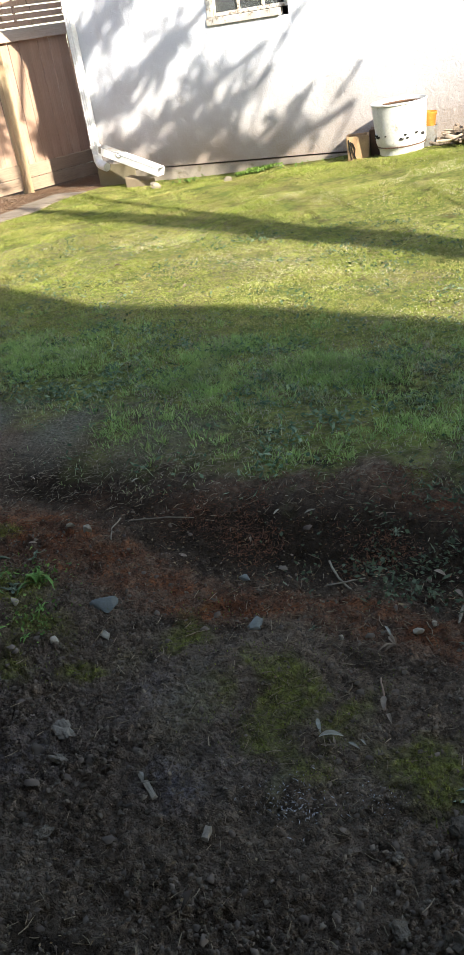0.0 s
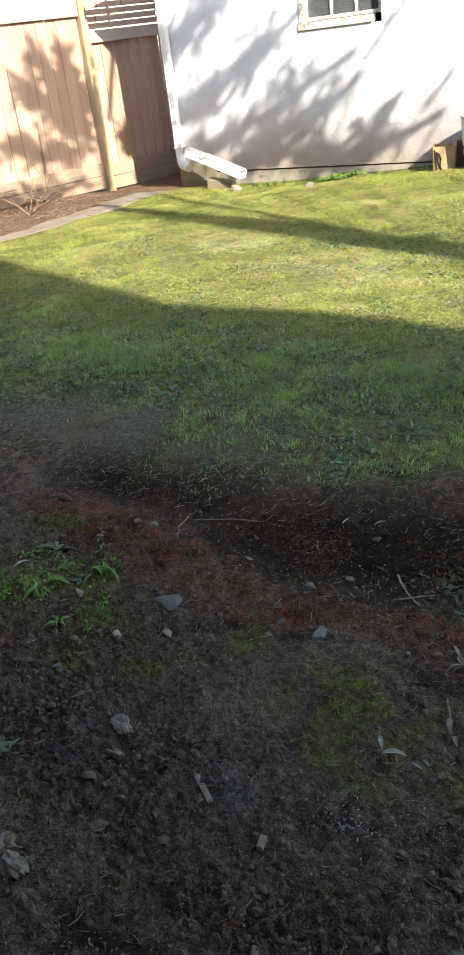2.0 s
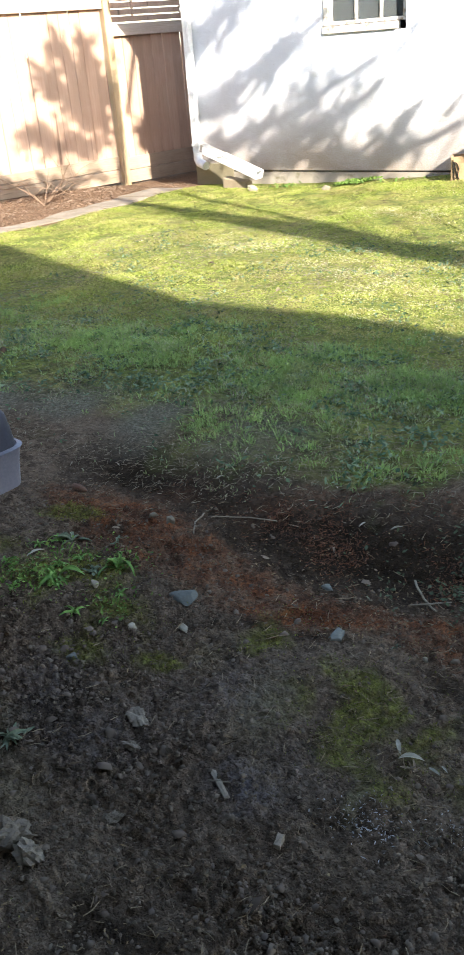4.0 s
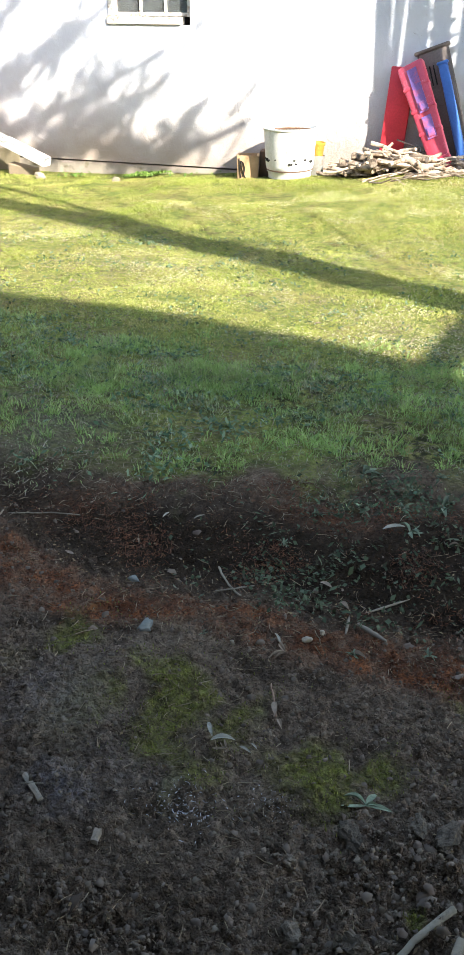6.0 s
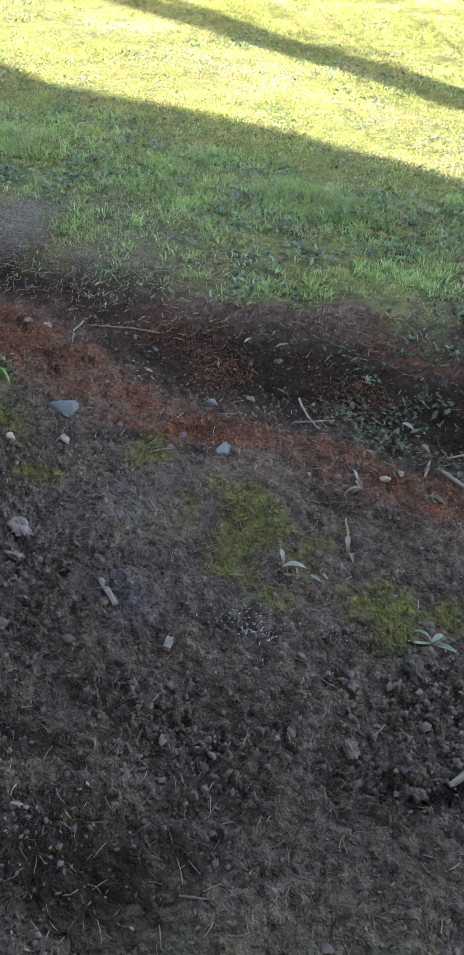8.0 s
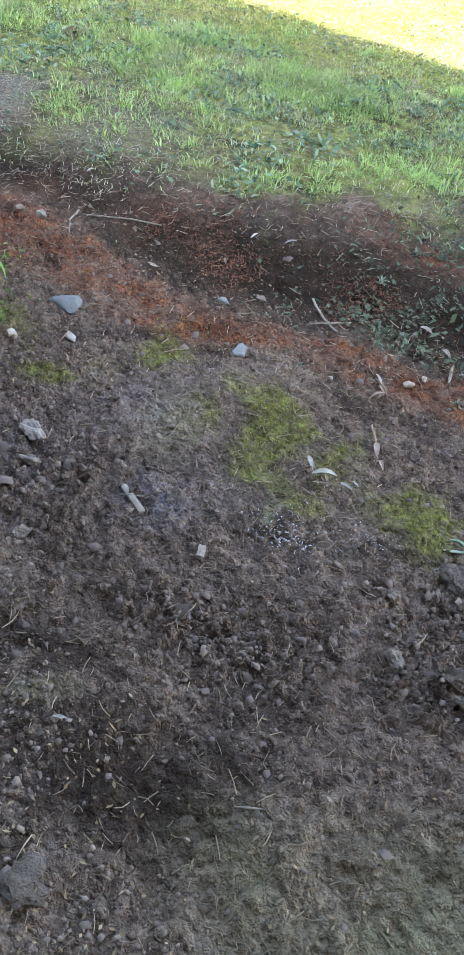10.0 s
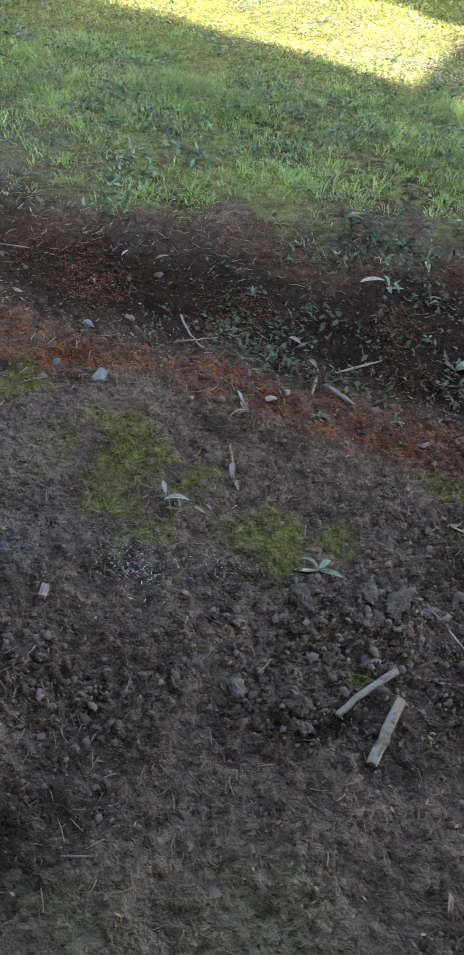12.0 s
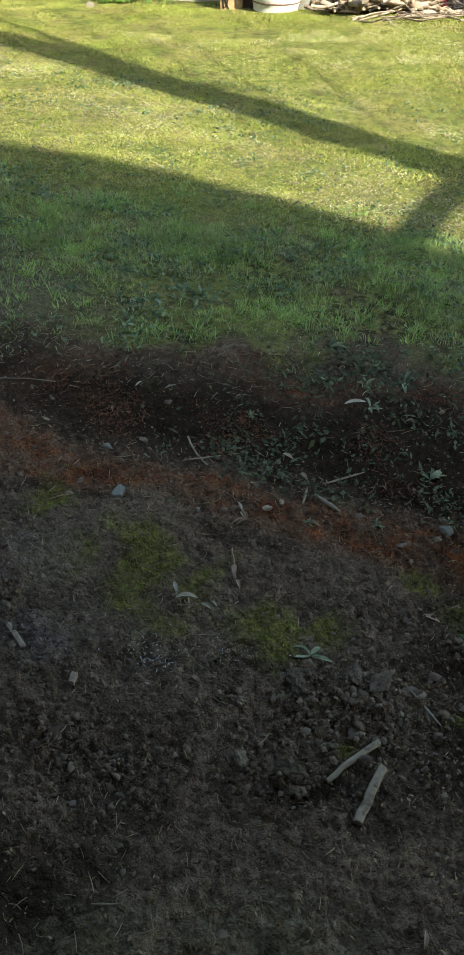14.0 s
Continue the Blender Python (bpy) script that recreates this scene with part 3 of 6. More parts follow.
MOSS_AT = [(-0.60, 1.57, 0.27, 0.16, -20), (-0.60, 1.42, 0.15, 0.13, 10), (-0.72, 1.50, 0.12, 0.1, 0), (-0.24, 1.39, 0.14, 0.12, -10), (-0.05, 1.40, 0.14, 0.08, 5), (-1.72, 1.72, 0.22, 0.10, 10),
           (-1.50, 1.58, 0.15, 0.10, 0), (-1.52, 1.42, 0.13, 0.07, 0), (-1.26, 1.48, 0.08, 0.05, 0), (0.12, 1.65, 0.09, 0.06, 0), (0.22, 1.32, 0.06, 0.05, 0), (0.33, 1.55, 0.10, 0.13, 0), (-0.95, 1.62, 0.10, 0.07, 0),
           (-1.25, 0.62, 0.16, 0.10, 0), (-2.0, 2.02, 0.15, 0.06, 20), (-1.9, 1.66, 0.2, 0.12, 0), (0.09, 1.04, 0.03, 0.03, 0), (0.34, 1.22, 0.05, 0.04, 0)]
ASH_AT = [(-0.90, 1.42, 0.13, 0.20, 20), (-0.72, 0.60, 0.08, 0.07, 0), (0.03, 0.60, 0.30, 0.22, -10), (-0.05, 0.42, 0.28, 0.16, 0), (-0.47, 1.19, 0.06, 0.04, 0), (-1.0, 1.62, 0.10, 0.06, 0), (-1.5, 0.9, 0.25, 0.2, 0)]
# dark soil, plus contact shade at lumps and sticks and a glass reflection
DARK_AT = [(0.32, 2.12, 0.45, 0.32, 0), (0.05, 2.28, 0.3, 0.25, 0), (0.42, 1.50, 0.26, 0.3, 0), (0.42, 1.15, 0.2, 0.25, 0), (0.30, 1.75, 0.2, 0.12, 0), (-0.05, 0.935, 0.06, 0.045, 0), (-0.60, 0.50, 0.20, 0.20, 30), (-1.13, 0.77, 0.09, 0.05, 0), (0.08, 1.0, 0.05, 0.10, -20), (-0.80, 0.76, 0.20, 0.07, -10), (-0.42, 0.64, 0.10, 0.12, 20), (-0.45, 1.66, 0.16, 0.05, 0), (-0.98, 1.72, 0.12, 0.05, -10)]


# where the glass reflection's grey haze is painted onto the ground
HAZE_AT = [(-0.92, 1.42, 0.17, 0.26, 15), (-1.12, 1.22, 0.24, 0.2, 0), (-1.45, 1.25, 0.2, 0.15, 0), (-0.75, 1.22, 0.2, 0.12, 0)]


def zones(x, y):
    wob = 0.10 * value_noise(x, y, 2.3, 11) + 0.06 * value_noise(x, y, 7.0, 12)
    over = y + wob - lawn_edge(x)
    lawn = fade(-0.16, 0.34 + 0.75 * fade(-1.0, -2.1, x), over + 0.10 * value_noise(x, y, 5.5, 16) + 0.10 * value_noise(x, y, 14, 14)) * (1 - fade(-0.1, 0.1, bed_edge(y) + 0.06 * value_noise(x, y, 5, 13) - x))
    lawn = lawn * (1 - 0.75 * spots(x, y, [(-0.40, 3.40, 0.22, 0.09, 10), (-0.1, 3.6, 0.15, 0.1, 0), (-3.2, 2.75, 0.4, 0.12, 0), (-2.4, 2.70, 0.4, 0.10, 0)]))
    line = np.interp(x, [-3.2, -2.1, -1.74, -1.4, -1.2, -0.9, -0.5, -0.1, 0.3, 1.0], [2.3, 2.1, 2.02, 1.93, 1.88, 1.84, 1.81, 1.80, 1.78, 1.75])
    half = np.interp(x, [-2.4, -1.8, -1.2, -0.5, 0.5], [0.06, 0.17, 0.14, 0.09, 0.13])
    rust = np.exp(-(((y + 0.5 * wob - line) / half) ** 2)) * fade(-2.5, -1.9, x)
    rust = np.maximum(rust, 0.72 * np.exp(-(((y + wob - np.interp(x, [-1.6, -0.4], [2.3, 2.5])) / 0.22) ** 2)) * fade(-2.3, -1.7, x) * (0.6 + 0.6 * value_noise(x, y, 3.1, 15)))
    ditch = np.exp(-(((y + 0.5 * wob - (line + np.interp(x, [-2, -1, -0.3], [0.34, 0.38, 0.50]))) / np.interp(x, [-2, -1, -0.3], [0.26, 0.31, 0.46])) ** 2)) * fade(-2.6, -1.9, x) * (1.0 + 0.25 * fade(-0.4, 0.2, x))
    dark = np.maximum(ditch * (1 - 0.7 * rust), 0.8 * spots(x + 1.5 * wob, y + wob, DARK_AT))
    bed = fade(-0.06, 0.08, bed_edge(y) - x)
    thin = np.exp(-(((over - 0.38) / 0.34) ** 2)) * fade(-0.8, -2.0, x) * np.clip(0.7 + 0.6 * value_noise(x, y, 4, 20), 0, 1)
    # thin near turf, which also sets where tuft shade is painted
    sparse = (1 - fade(0.5, 1.9, over + 0.4 * value_noise(x, y, 1.8, 33))) * np.clip(0.6 + 0.7 * value_noise(x, y, 6, 34), 0, 1)
    return {"sparse": sparse, "slate": np.clip(spots(x + wob, y + wob, HAZE_AT) * (0.85 + 0.5 * value_noise(x, y, 5, 30)), 0, 1), "thin": thin, "lawn": lawn, "rust": rust, "moss": np.clip(spots(x + wob, y - 0.8 * wob, MOSS_AT) * (0.88 + 0.75 * value_noise(x, y, 8, 17) + 0.5 * value_noise(x, y, 19, 18)), 0, 1), "ash": np.clip(spots(x - 1.5 * wob, y + wob, ASH_AT) * (0.8 + 0.6 * value_noise(x, y, 6, 19)), 0, 1), "dark": dark, "bed": bed}


CLODDY_AT = [(0.08, 1.16, 0.30, 0.20, 10), (-1.45, 1.30, 0.34, 0.26, 0), (-1.05, 1.08, 0.26, 0.16, 0), (-0.08, 0.96, 0.14, 0.10, 0), (0.30, 1.95, 0.35, 0.22, 0), (0.30, 1.50, 0.2, 0.2, 0), (-0.55, 0.88, 0.30, 0.10, 0), (-1.75, 2.0, 0.3, 0.12, 0)]


def cloddy(x, y):
    """Where the soil is broken up into lumps."""
    return np.clip(spots(x, y, CLODDY_AT) * (0.85 + 0.5 * value_noise(x, y, 5, 26)), 0, 1)


def land(x, y, fine=True):
    x, y = np.asarray(x, float), np.asarray(y, float)
    near = (1 - fade(9, 14, np.hypot(x, y)))
    z = np.interp(x, [-6, -4.9, -3.3, -2.2, -0.8, 1, 4], [-0.03, -0.02, 0.05, 0.12, 0.27, 0.33, 0.33]) * fade(5.8, 8.7, y) * near
    z = z - 0.10 * fade(8.3, 9.8, y) * fade(-5.95, -6.9, x)
    z = z + (0.018 * value_noise(x, y, 1.6, 21) + 0.010 * value_noise(x, y, 4.5, 22)) * near
    dirt = (1 - fade(-0.1, 0.25, y - lawn_edge(x))) * near
    line = np.interp(x, [-2.1, -1.2, -0.5, 0.3], [2.42, 2.22, 2.12, 2.10])
    z = z - 0.035 * np.exp(-(((y - line) / 0.2) ** 2)) * fade(-2.8, -2.0, x) * near
    if fine:
        crumb = cloddy(x, y)
        z = z + dirt * (0.010 * value_noise(x, y, 8, 23) + 0.005 * value_noise(x, y, 17, 27) + (0.45 + 0.9 * crumb) * (0.018 * (lump_noise(x, y, 22, 71) - 0.4) + 0.014 * (lump_noise(x, y, 48, 81) - 0.4) + 0.008 * (lump_noise(x, y, 90, 91) - 0.4)) + 0.005 * value_noise(x, y, 42, 28) + 0.003 * value_noise(x, y, 85, 25))
    return z


def land_at(x, y):
    return float(land(x, y))


def spread(lo, hi, step, far, grow=1.25):
    mid = list(np.arange(lo, hi + step / 2, step))
    left, right, s = [], [], step
    while (lo if not left else left[-1]) > -far:
        s *= grow
        left.append((left[-1] if left else lo) - s)
    s = step
    while (right[-1] if right else hi) < far:
        s *= grow
        right.append((right[-1] if right else hi) + s)
    return np.array(left[::-1] + mid + right)


def build_ground():
    xs = np.unique(np.concatenate([spread(-1.95, 0.48, 0.0045, 900, 1.10)]))
    ys = np.unique(np.concatenate([spread(0.25, 2.0, 0.0045, 900, 1.075)]))
    gx, gy = np.meshgrid(xs, ys)
    gz = land(gx, gy)
    nx, ny = len(xs), len(ys)
    verts = np.stack([gx, gy, gz], -1).reshape(-1, 3)
    a = (np.arange(ny - 1)[:, None] * nx + np.arange(nx - 1)).ravel()
    tris = np.concatenate([np.stack([a, a + 1, a + nx + 1], 1), np.stack([a, a + nx + 1, a + nx], 1)])
    data = strip_mesh("ground", verts, tris, M_GROUND)
    data.shade_smooth()
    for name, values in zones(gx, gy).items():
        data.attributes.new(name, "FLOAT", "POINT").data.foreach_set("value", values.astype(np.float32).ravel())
    return tagged(new("ground", data), "bare dark soil running into a patchy green lawn", "ground", kind="structure")


build_ground()


# ---- garage wall ----
WALL_Y, WALL_X0, WALL_X1, WALL_TOP, SILL, WIN = 9.2, -5.88, 7.0, 2.7, 1.5, (-4.15, -3.24, 2.35)


def build_wall():
    bm = bmesh.new()
    y0, y1, foot = WALL_Y, WALL_Y + 0.2, 0.135
    for x0, x1, z0, z1 in ((WALL_X0, WIN[0], foot, WALL_TOP), (WIN[1], WALL_X1, foot, WALL_TOP), (WIN[0], WIN[1], foot, SILL), (WIN[0], WIN[1], WIN[2], WALL_TOP)):
        box(bm, x0, x1, y0, y1, z0, z1)
    wall = tagged(part("wall_north", bm, M_STUCCO), "white rough stucco garage wall, soil-splashed at its foot", "wall", kind="structure")
    part("foundation", boxed(WALL_X0 + 0.004, WALL_X1, WALL_Y + 0.012, WALL_Y + 0.21, -0.4, 0.118), M_CONCRETE, wall, "grey concrete foundation strip")
    back = bmesh.new()
    box(back, WALL_X0, WALL_X0 + 0.2, WALL_Y + 0.21, 14.0, -0.4, WALL_TOP)
    box(back, WALL_X1 - 0.2, WALL_X1, WALL_Y + 0.21, 14.0, -0.4, WALL_TOP)
    box(back, WALL_X0, WALL_X1, 14.0, 14.2, -0.4, WALL_TOP)
    tagged(part("wall_east", back, M_STUCCO), "white stucco side walls of the garage", "wall", kind="structure")
    roof = bmesh.new()
    box(roof, WALL_X0 - 0.38, WALL_X1 + 0.1, WALL_Y - 0.28, 14.3, WALL_TOP, WALL_TOP + 0.12)
    tagged(part("roof", roof, M_SHINGLE), "dark shingled garage roof", "roof", kind="structure")
    # sheet that paints the unlit dark behind the panes
    inner = boxed(WALL_X0 + 0.22, WALL_X1 - 0.22, WALL_Y + 1.2, WALL_Y + 1.25, 0.0, WALL_TOP - 0.01)
    tagged(part("wall_inner", inner, M_ROOM), "near-black sheet in place of the unlit garage inside", "wall", kind="structure")
    return wall


def build_window():
    x0, x1, z0, z1 = WIN[0], WIN[1], SILL, WIN[2]
    y = WALL_Y + 0.09
    win = tagged(new("window_1"), "small divided window with peeling cream frame", "window", kind="structure")
    for name, b in (("window_sill", (x0 - 0.012, x1 - 0.1, WALL_Y - 0.02, y + 0.03, z0 + 0.003, z0 + 0.075)), ("jamb", (x0 + 0.002, x0 + 0.055, WALL_Y - 0.012, y + 0.04, z0 + 0.078, z1 - 0.06)),
                    ("jamb", (x1 - 0.045, x1 - 0.002, WALL_Y + 0.03, y + 0.04, z0 + 0.078, z1 - 0.06)), ("head", (x0 + 0.002, x1 - 0.002, WALL_Y + 0.005, y + 0.04, z1 - 0.058, z1 - 0.002))):
        part(name, boxed(*b, 0.006), M_OLD_PAINT, win)
    xs = [x0 + 0.06, x0 + 0.335, x0 + 0.61, x1 - 0.05]
    for k in (1, 2):
        part("mullion", boxed(xs[k] - 0.014, xs[k] + 0.014, y - 0.012, y + 0.02, z0 + 0.08, z1 - 0.06, 0.004), M_OLD_PAINT, win)
    part("sash", boxed(x0 + 0.058, x1 - 0.048, y - 0.01, y + 0.018, z0 + 0.08, z0 + 0.115, 0.004), M_OLD_PAINT, win)
    for a, b in zip(xs, xs[1:]):
        pane = part("pane", boxed(a + 0.013, b - 0.013, y + 0.002, y + 0.006, z0 + 0.11, z1 - 0.062), M_GLASS, win, "dusty dark glass pane")
        pane.visible_shadow = False
    return win


build_wall()
build_window()


def gutter_pipe():
    top = thing("downspout", "white painted metal downspout on the wall corner", "downspout")
    x, y = WALL_X0 + 0.055, WALL_Y - 0.05
    part("pipe", boxed(x - 0.045, x + 0.045, y - 0.035, y + 0.04, 0.34, 2.35, 0.012), M_WHITE_METAL, top)
    part("elbow", tube([(x, y, 0.345), (x, y, 0.28), (x + 0.03, y - 0.015, 0.235), (x + 0.10, y - 0.05, 0.215), (x + 0.15, y - 0.07, 0.20)], [0.05, 0.052, 0.054, 0.052, 0.05], 14), M_WHITE_METAL, top, smooth=40)
    part("elbow", tube([(x, y, 2.345), (x, y - 0.02, 2.45), (x, y - 0.10, 2.58), (x, y - 0.14, 2.68)], 0.048, 12), M_WHITE_METAL, top, smooth=40)
    for z in (0.42, 1.86):
        part("strap", boxed(x - 0.05, x + 0.05, y - 0.041, y + 0.046, z, z + 0.03, 0.003), M_WHITE_METAL, top)
    for k in range(3):
        part("rib", boxed(x - 0.03 + k * 0.03 - 0.006, x - 0.03 + k * 0.03 + 0.006, y - 0.041, y - 0.034, 0.46, 2.33, 0.002), M_WHITE_METAL, top)


def drain_trough():
    """The sloping channel that carries the water away from the corner."""
    a, b = Vector((-5.60, 8.96, 0.36)), Vector((-4.82, 8.82, 0.10))
    way = (b - a)
    m = Matrix.Translation(a) @ way.to_track_quat("X", "Z").to_matrix().to_4x4()
    top = thing("drain_trough", "white metal drain extension sloping onto the grass", "drain pipe", m)
    n = way.length
    bm = bmesh.new()
    box(bm, 0, n, -0.06, 0.06, 0.0, 0.006)
    box(bm, 0, n, -0.064, -0.0585, 0.004, 0.085)
    box(bm, 0, n, 0.0585, 0.064, 0.004, 0.085)
    part("channel", bm, M_WHITE_METAL, top)
    part("cover", boxed(0.25, n - 0.01, -0.068, 0.068, 0.086, 0.092, 0.002), M_WHITE_METAL, top)
    part("joint", boxed(-0.05, 0.26, -0.055, 0.055, 0.012, 0.096, 0.008), M_ZINC, top, "duller inner end of the channel")
    pts = [(0.27 + 0.035 * math.cos(q * math.tau / 12), -0.07, 0.095 + 0.03 * math.sin(q * math.tau / 12)) for q in range(13)]
    part("hanger", tube(pts, 0.006, 6, False), M_WHITE_METAL, top, smooth=60)


def splash_blocks():
    b = boxed(-5.34, -5.02, 8.88, 9.03, -0.06, 0.10, 0.012)
    for v in b.verts:
        if v.co.z > 0 and v.co.x > -5.1:
            v.co.z -= 0.045
    tagged(part("concrete_block", b, M_BLOCK), "sandy concrete block propping the drain trough", "block")
    b = boxed(-5.885, -5.36, 9.185, 9.199, -0.3, 0.215, 0.004)
    tagged(part("footing", b, M_FOOTING), "olive-grey footing under the downspout", "footing", kind="structure")


gutter_pipe()
drain_trough()
splash_blocks()

# ---- fence ----
FENCE_AT = pose(-8.1, 7.4, 0, 0, 0, math.degrees(math.atan2(0.9326, 0.361)))


def build_fence():
    rng = random.Random(5)
    f = thing("wooden_fence", "tall sunlit cedar board fence with lattice top", "fence", FENCE_AT)
    boards = [mesh_of(boxed(-w / 2, w / 2, 0, 0.018, 0.22, 1.0, 0.003), "board", M_FENCE) for w in (0.138, 0.150, 0.165)]

    def board(s, w_index, z0, z1):
        ob = part("board", boards[w_index], None, f)
        ob.matrix_basis = Matrix.Translation((s, rng.uniform(-0.003, 0.003), z0)) @ Matrix.Diagonal((1, 1, (z1 - z0) / 0.78, 1)) @ Matrix.Translation((0, 0, -0.22)) @ pose(0, 0, 0, 0, rng.uniform(-0.25, 0.25), 0)

    widths = (0.138, 0.150, 0.165)
    for lo, hi, z1 in ((-7.05, -4.75, 1.99), (-4.65, -2.35, 1.99), (-2.25, -0.05, 1.99), (0.05, 2.25, 1.99), (2.35, 4.6, 1.68)):
        s = lo
        while s < hi - 0.06:
            k = rng.randrange(3)
            board(s + widths[k] / 2, k, 0.22, z1)
            s += widths[k] + rng.uniform(0.002, 0.006)
        base = -0.06 if lo < 2 else -0.09
        for q in range(2):
            part("kickboard", boxed(lo + 0.005, hi - 0.005, -0.022, 0.016, base + q * 0.165, base + q * 0.165 + 0.16, 0.006), M_KICK, f)
        part("rail", boxed(lo, hi, -0.045, 0.02, z1 - 0.01, z1 + 0.165 if lo < 2 else z1 + 0.13, 0.008), M_RAIL, f)
        part("rail", boxed(lo, hi, 0.02, 0.06, 0.4, 0.49, 0.004), M_RAIL, f)
        top = z1 + (0.17 if lo < 2 else 0.135)
        for q in range(5):
            part("slat", boxed(lo + 0.002, hi - 0.002, -0.012, 0.006, top + 0.012 + q * 0.076, top + 0.075 + q * 0.076, 0.002), M_FENCE, f)
        for q in range(3):
            c = lo + (hi - lo) * (q + 0.5) / 3
            part("upright", boxed(c - 0.02, c + 0.02, 0.008, 0.026, top + 0.01, top + 0.40, 0.002), M_FENCE, f)
        part("cap", boxed(lo - 0.02, hi + 0.02, -0.07, 0.07, top + 0.40, top + 0.44, 0.006), M_RAIL, f)
    for s in (-4.7, -2.3, 0.0, 2.3):
        part("post", boxed(s - 0.05, s + 0.05, -0.075, 0.05, -0.3, 2.55, 0.008), M_POST, f, "yellowed square post")


build_fence()


def edging():
    """The worn path strip that bends along the bed to the garage corner."""
    rng = random.Random(8)
    path = thing("path_edging", "worn grey concrete edging strips between bed and lawn", "edging", kind="structure")
    ys = [4.2, 4.9, 5.55, 6.2, 6.9, 7.6, 8.25, 8.85]
    for a, b in zip(ys, ys[1:]):
        xa, xb = float(bed_edge(a)), float(bed_edge(b))
        w = 0.13 + 0.12 * max(0, (a - 6) / 3)
        bm = bmesh.new()
        rows = []
        for k in range(7):
            t = k / 6
            x, y = xa + (xb - xa) * t, a + 0.01 + (b - a - 0.02) * t
            z = land_at(x - w, y) + 0.012
            rows.append([bm.verts.new((x - 2 * w + rng.uniform(-0.008, 0.008), y, z)), bm.verts.new((x + rng.uniform(-0.008, 0.008), y, z + 0.005)),
                         bm.verts.new((x + 0.005, y, z - 0.12)), bm.verts.new((x - 2 * w - 0.005, y, z - 0.12))])
        for p, q in zip(rows, rows[1:]):
            for s in range(4):
                bm.faces.new((p[s], p[(s + 1) % 4], q[(s + 1) % 4], q[s]))
        bm.faces.new(rows[0][::-1])
        bm.faces.new(rows[-1])
        bmesh.ops.recalc_face_normals(bm, faces=bm.faces)
        part("slab", bm, M_PAVE, path)


edging()


# ---- things by the wall ----
def washer_drum():
    x, y = -2.04, 8.80
    z = land_at(x, y - 0.15) - 0.01
    d = thing("enamel_drum", "rust-pitted white enamel washer drum with holes", "drum", pose(x, y, z, 1.5, -1.0, 0))
    wall = [(0.225, 0.085), (0.235, 0.10), (0.243, 0.13), (0.258, 0.36), (0.266, 0.465), (0.275, 0.472), (0.275, 0.482), (0.266, 0.487), (0.258, 0.478), (0.248, 0.36), (0.232, 0.12), (0.20, 0.105), (0.03, 0.10), (0.004, 0.10)]
    part("shell", lathe(wall, 56), M_ENAMEL, d, smooth=40)
    part("base_ring", lathe([(0.02, 0.001), (0.19, 0.0), (0.215, 0.01), (0.218, 0.06), (0.232, 0.078), (0.224, 0.084), (0.02, 0.084)], 56), M_ENAMEL, d, smooth=40)
    part("seam", lathe([(0.228, 0.083), (0.239, 0.088), (0.237, 0.096), (0.226, 0.0935)], 56), M_RUST, d, "rusty seam above the base", smooth=40)
    rng = random.Random(3)
    # black discs stand for the dark inside the holes
    for a, h, r in ((-168, 0.17, 0.018), (-150, 0.20, 0.012), (-138, 0.19, 0.024), (-112, 0.2, 0.008), (-75, 0.165, 0.018), (-66, 0.20, 0.012), (-62, 0.168, 0.012), (-40, 0.2, 0.014), (-20, 0.18, 0.02)):
        rad = 0.2355 + (h - 0.13) * 0.063 + 0.0145
        bm = bmesh.new()
        bmesh.ops.create_circle(bm, cap_ends=True, segments=12, radius=r)
        for v in bm.verts:
            v.co.x *= rng.uniform(1.0, 1.5)
            v.co.y *= rng.uniform(0.6, 0.9)
        bmesh.ops.extrude_face_region(bm, geom=list(bm.faces))
        for v in bm.verts:
            v.co.z = 0.0
        for v in list(bm.verts)[12:]:
            v.co.z = -0.01
        bmesh.ops.recalc_face_normals(bm, faces=bm.faces)
        m = Matrix.Rotation(radians(a), 4, "Z") @ Matrix.Translation((rad, 0, h)) @ Matrix.Rotation(radians(90), 4, "Y") @ Matrix.Rotation(radians(90), 4, "Z")
        part("hole", bm, M_BLACK, d, at=m)
    m, rim = None, [(0.2505 * math.cos(q / 14 * 2.2 + 0.3), 0.2505 * math.sin(q / 14 * 2.2 + 0.3), 0.44) for q in range(15)]
    part("inner_stain_band", tube(rim, 0.012, 6), M_RUST, d, "rust band inside the rim")


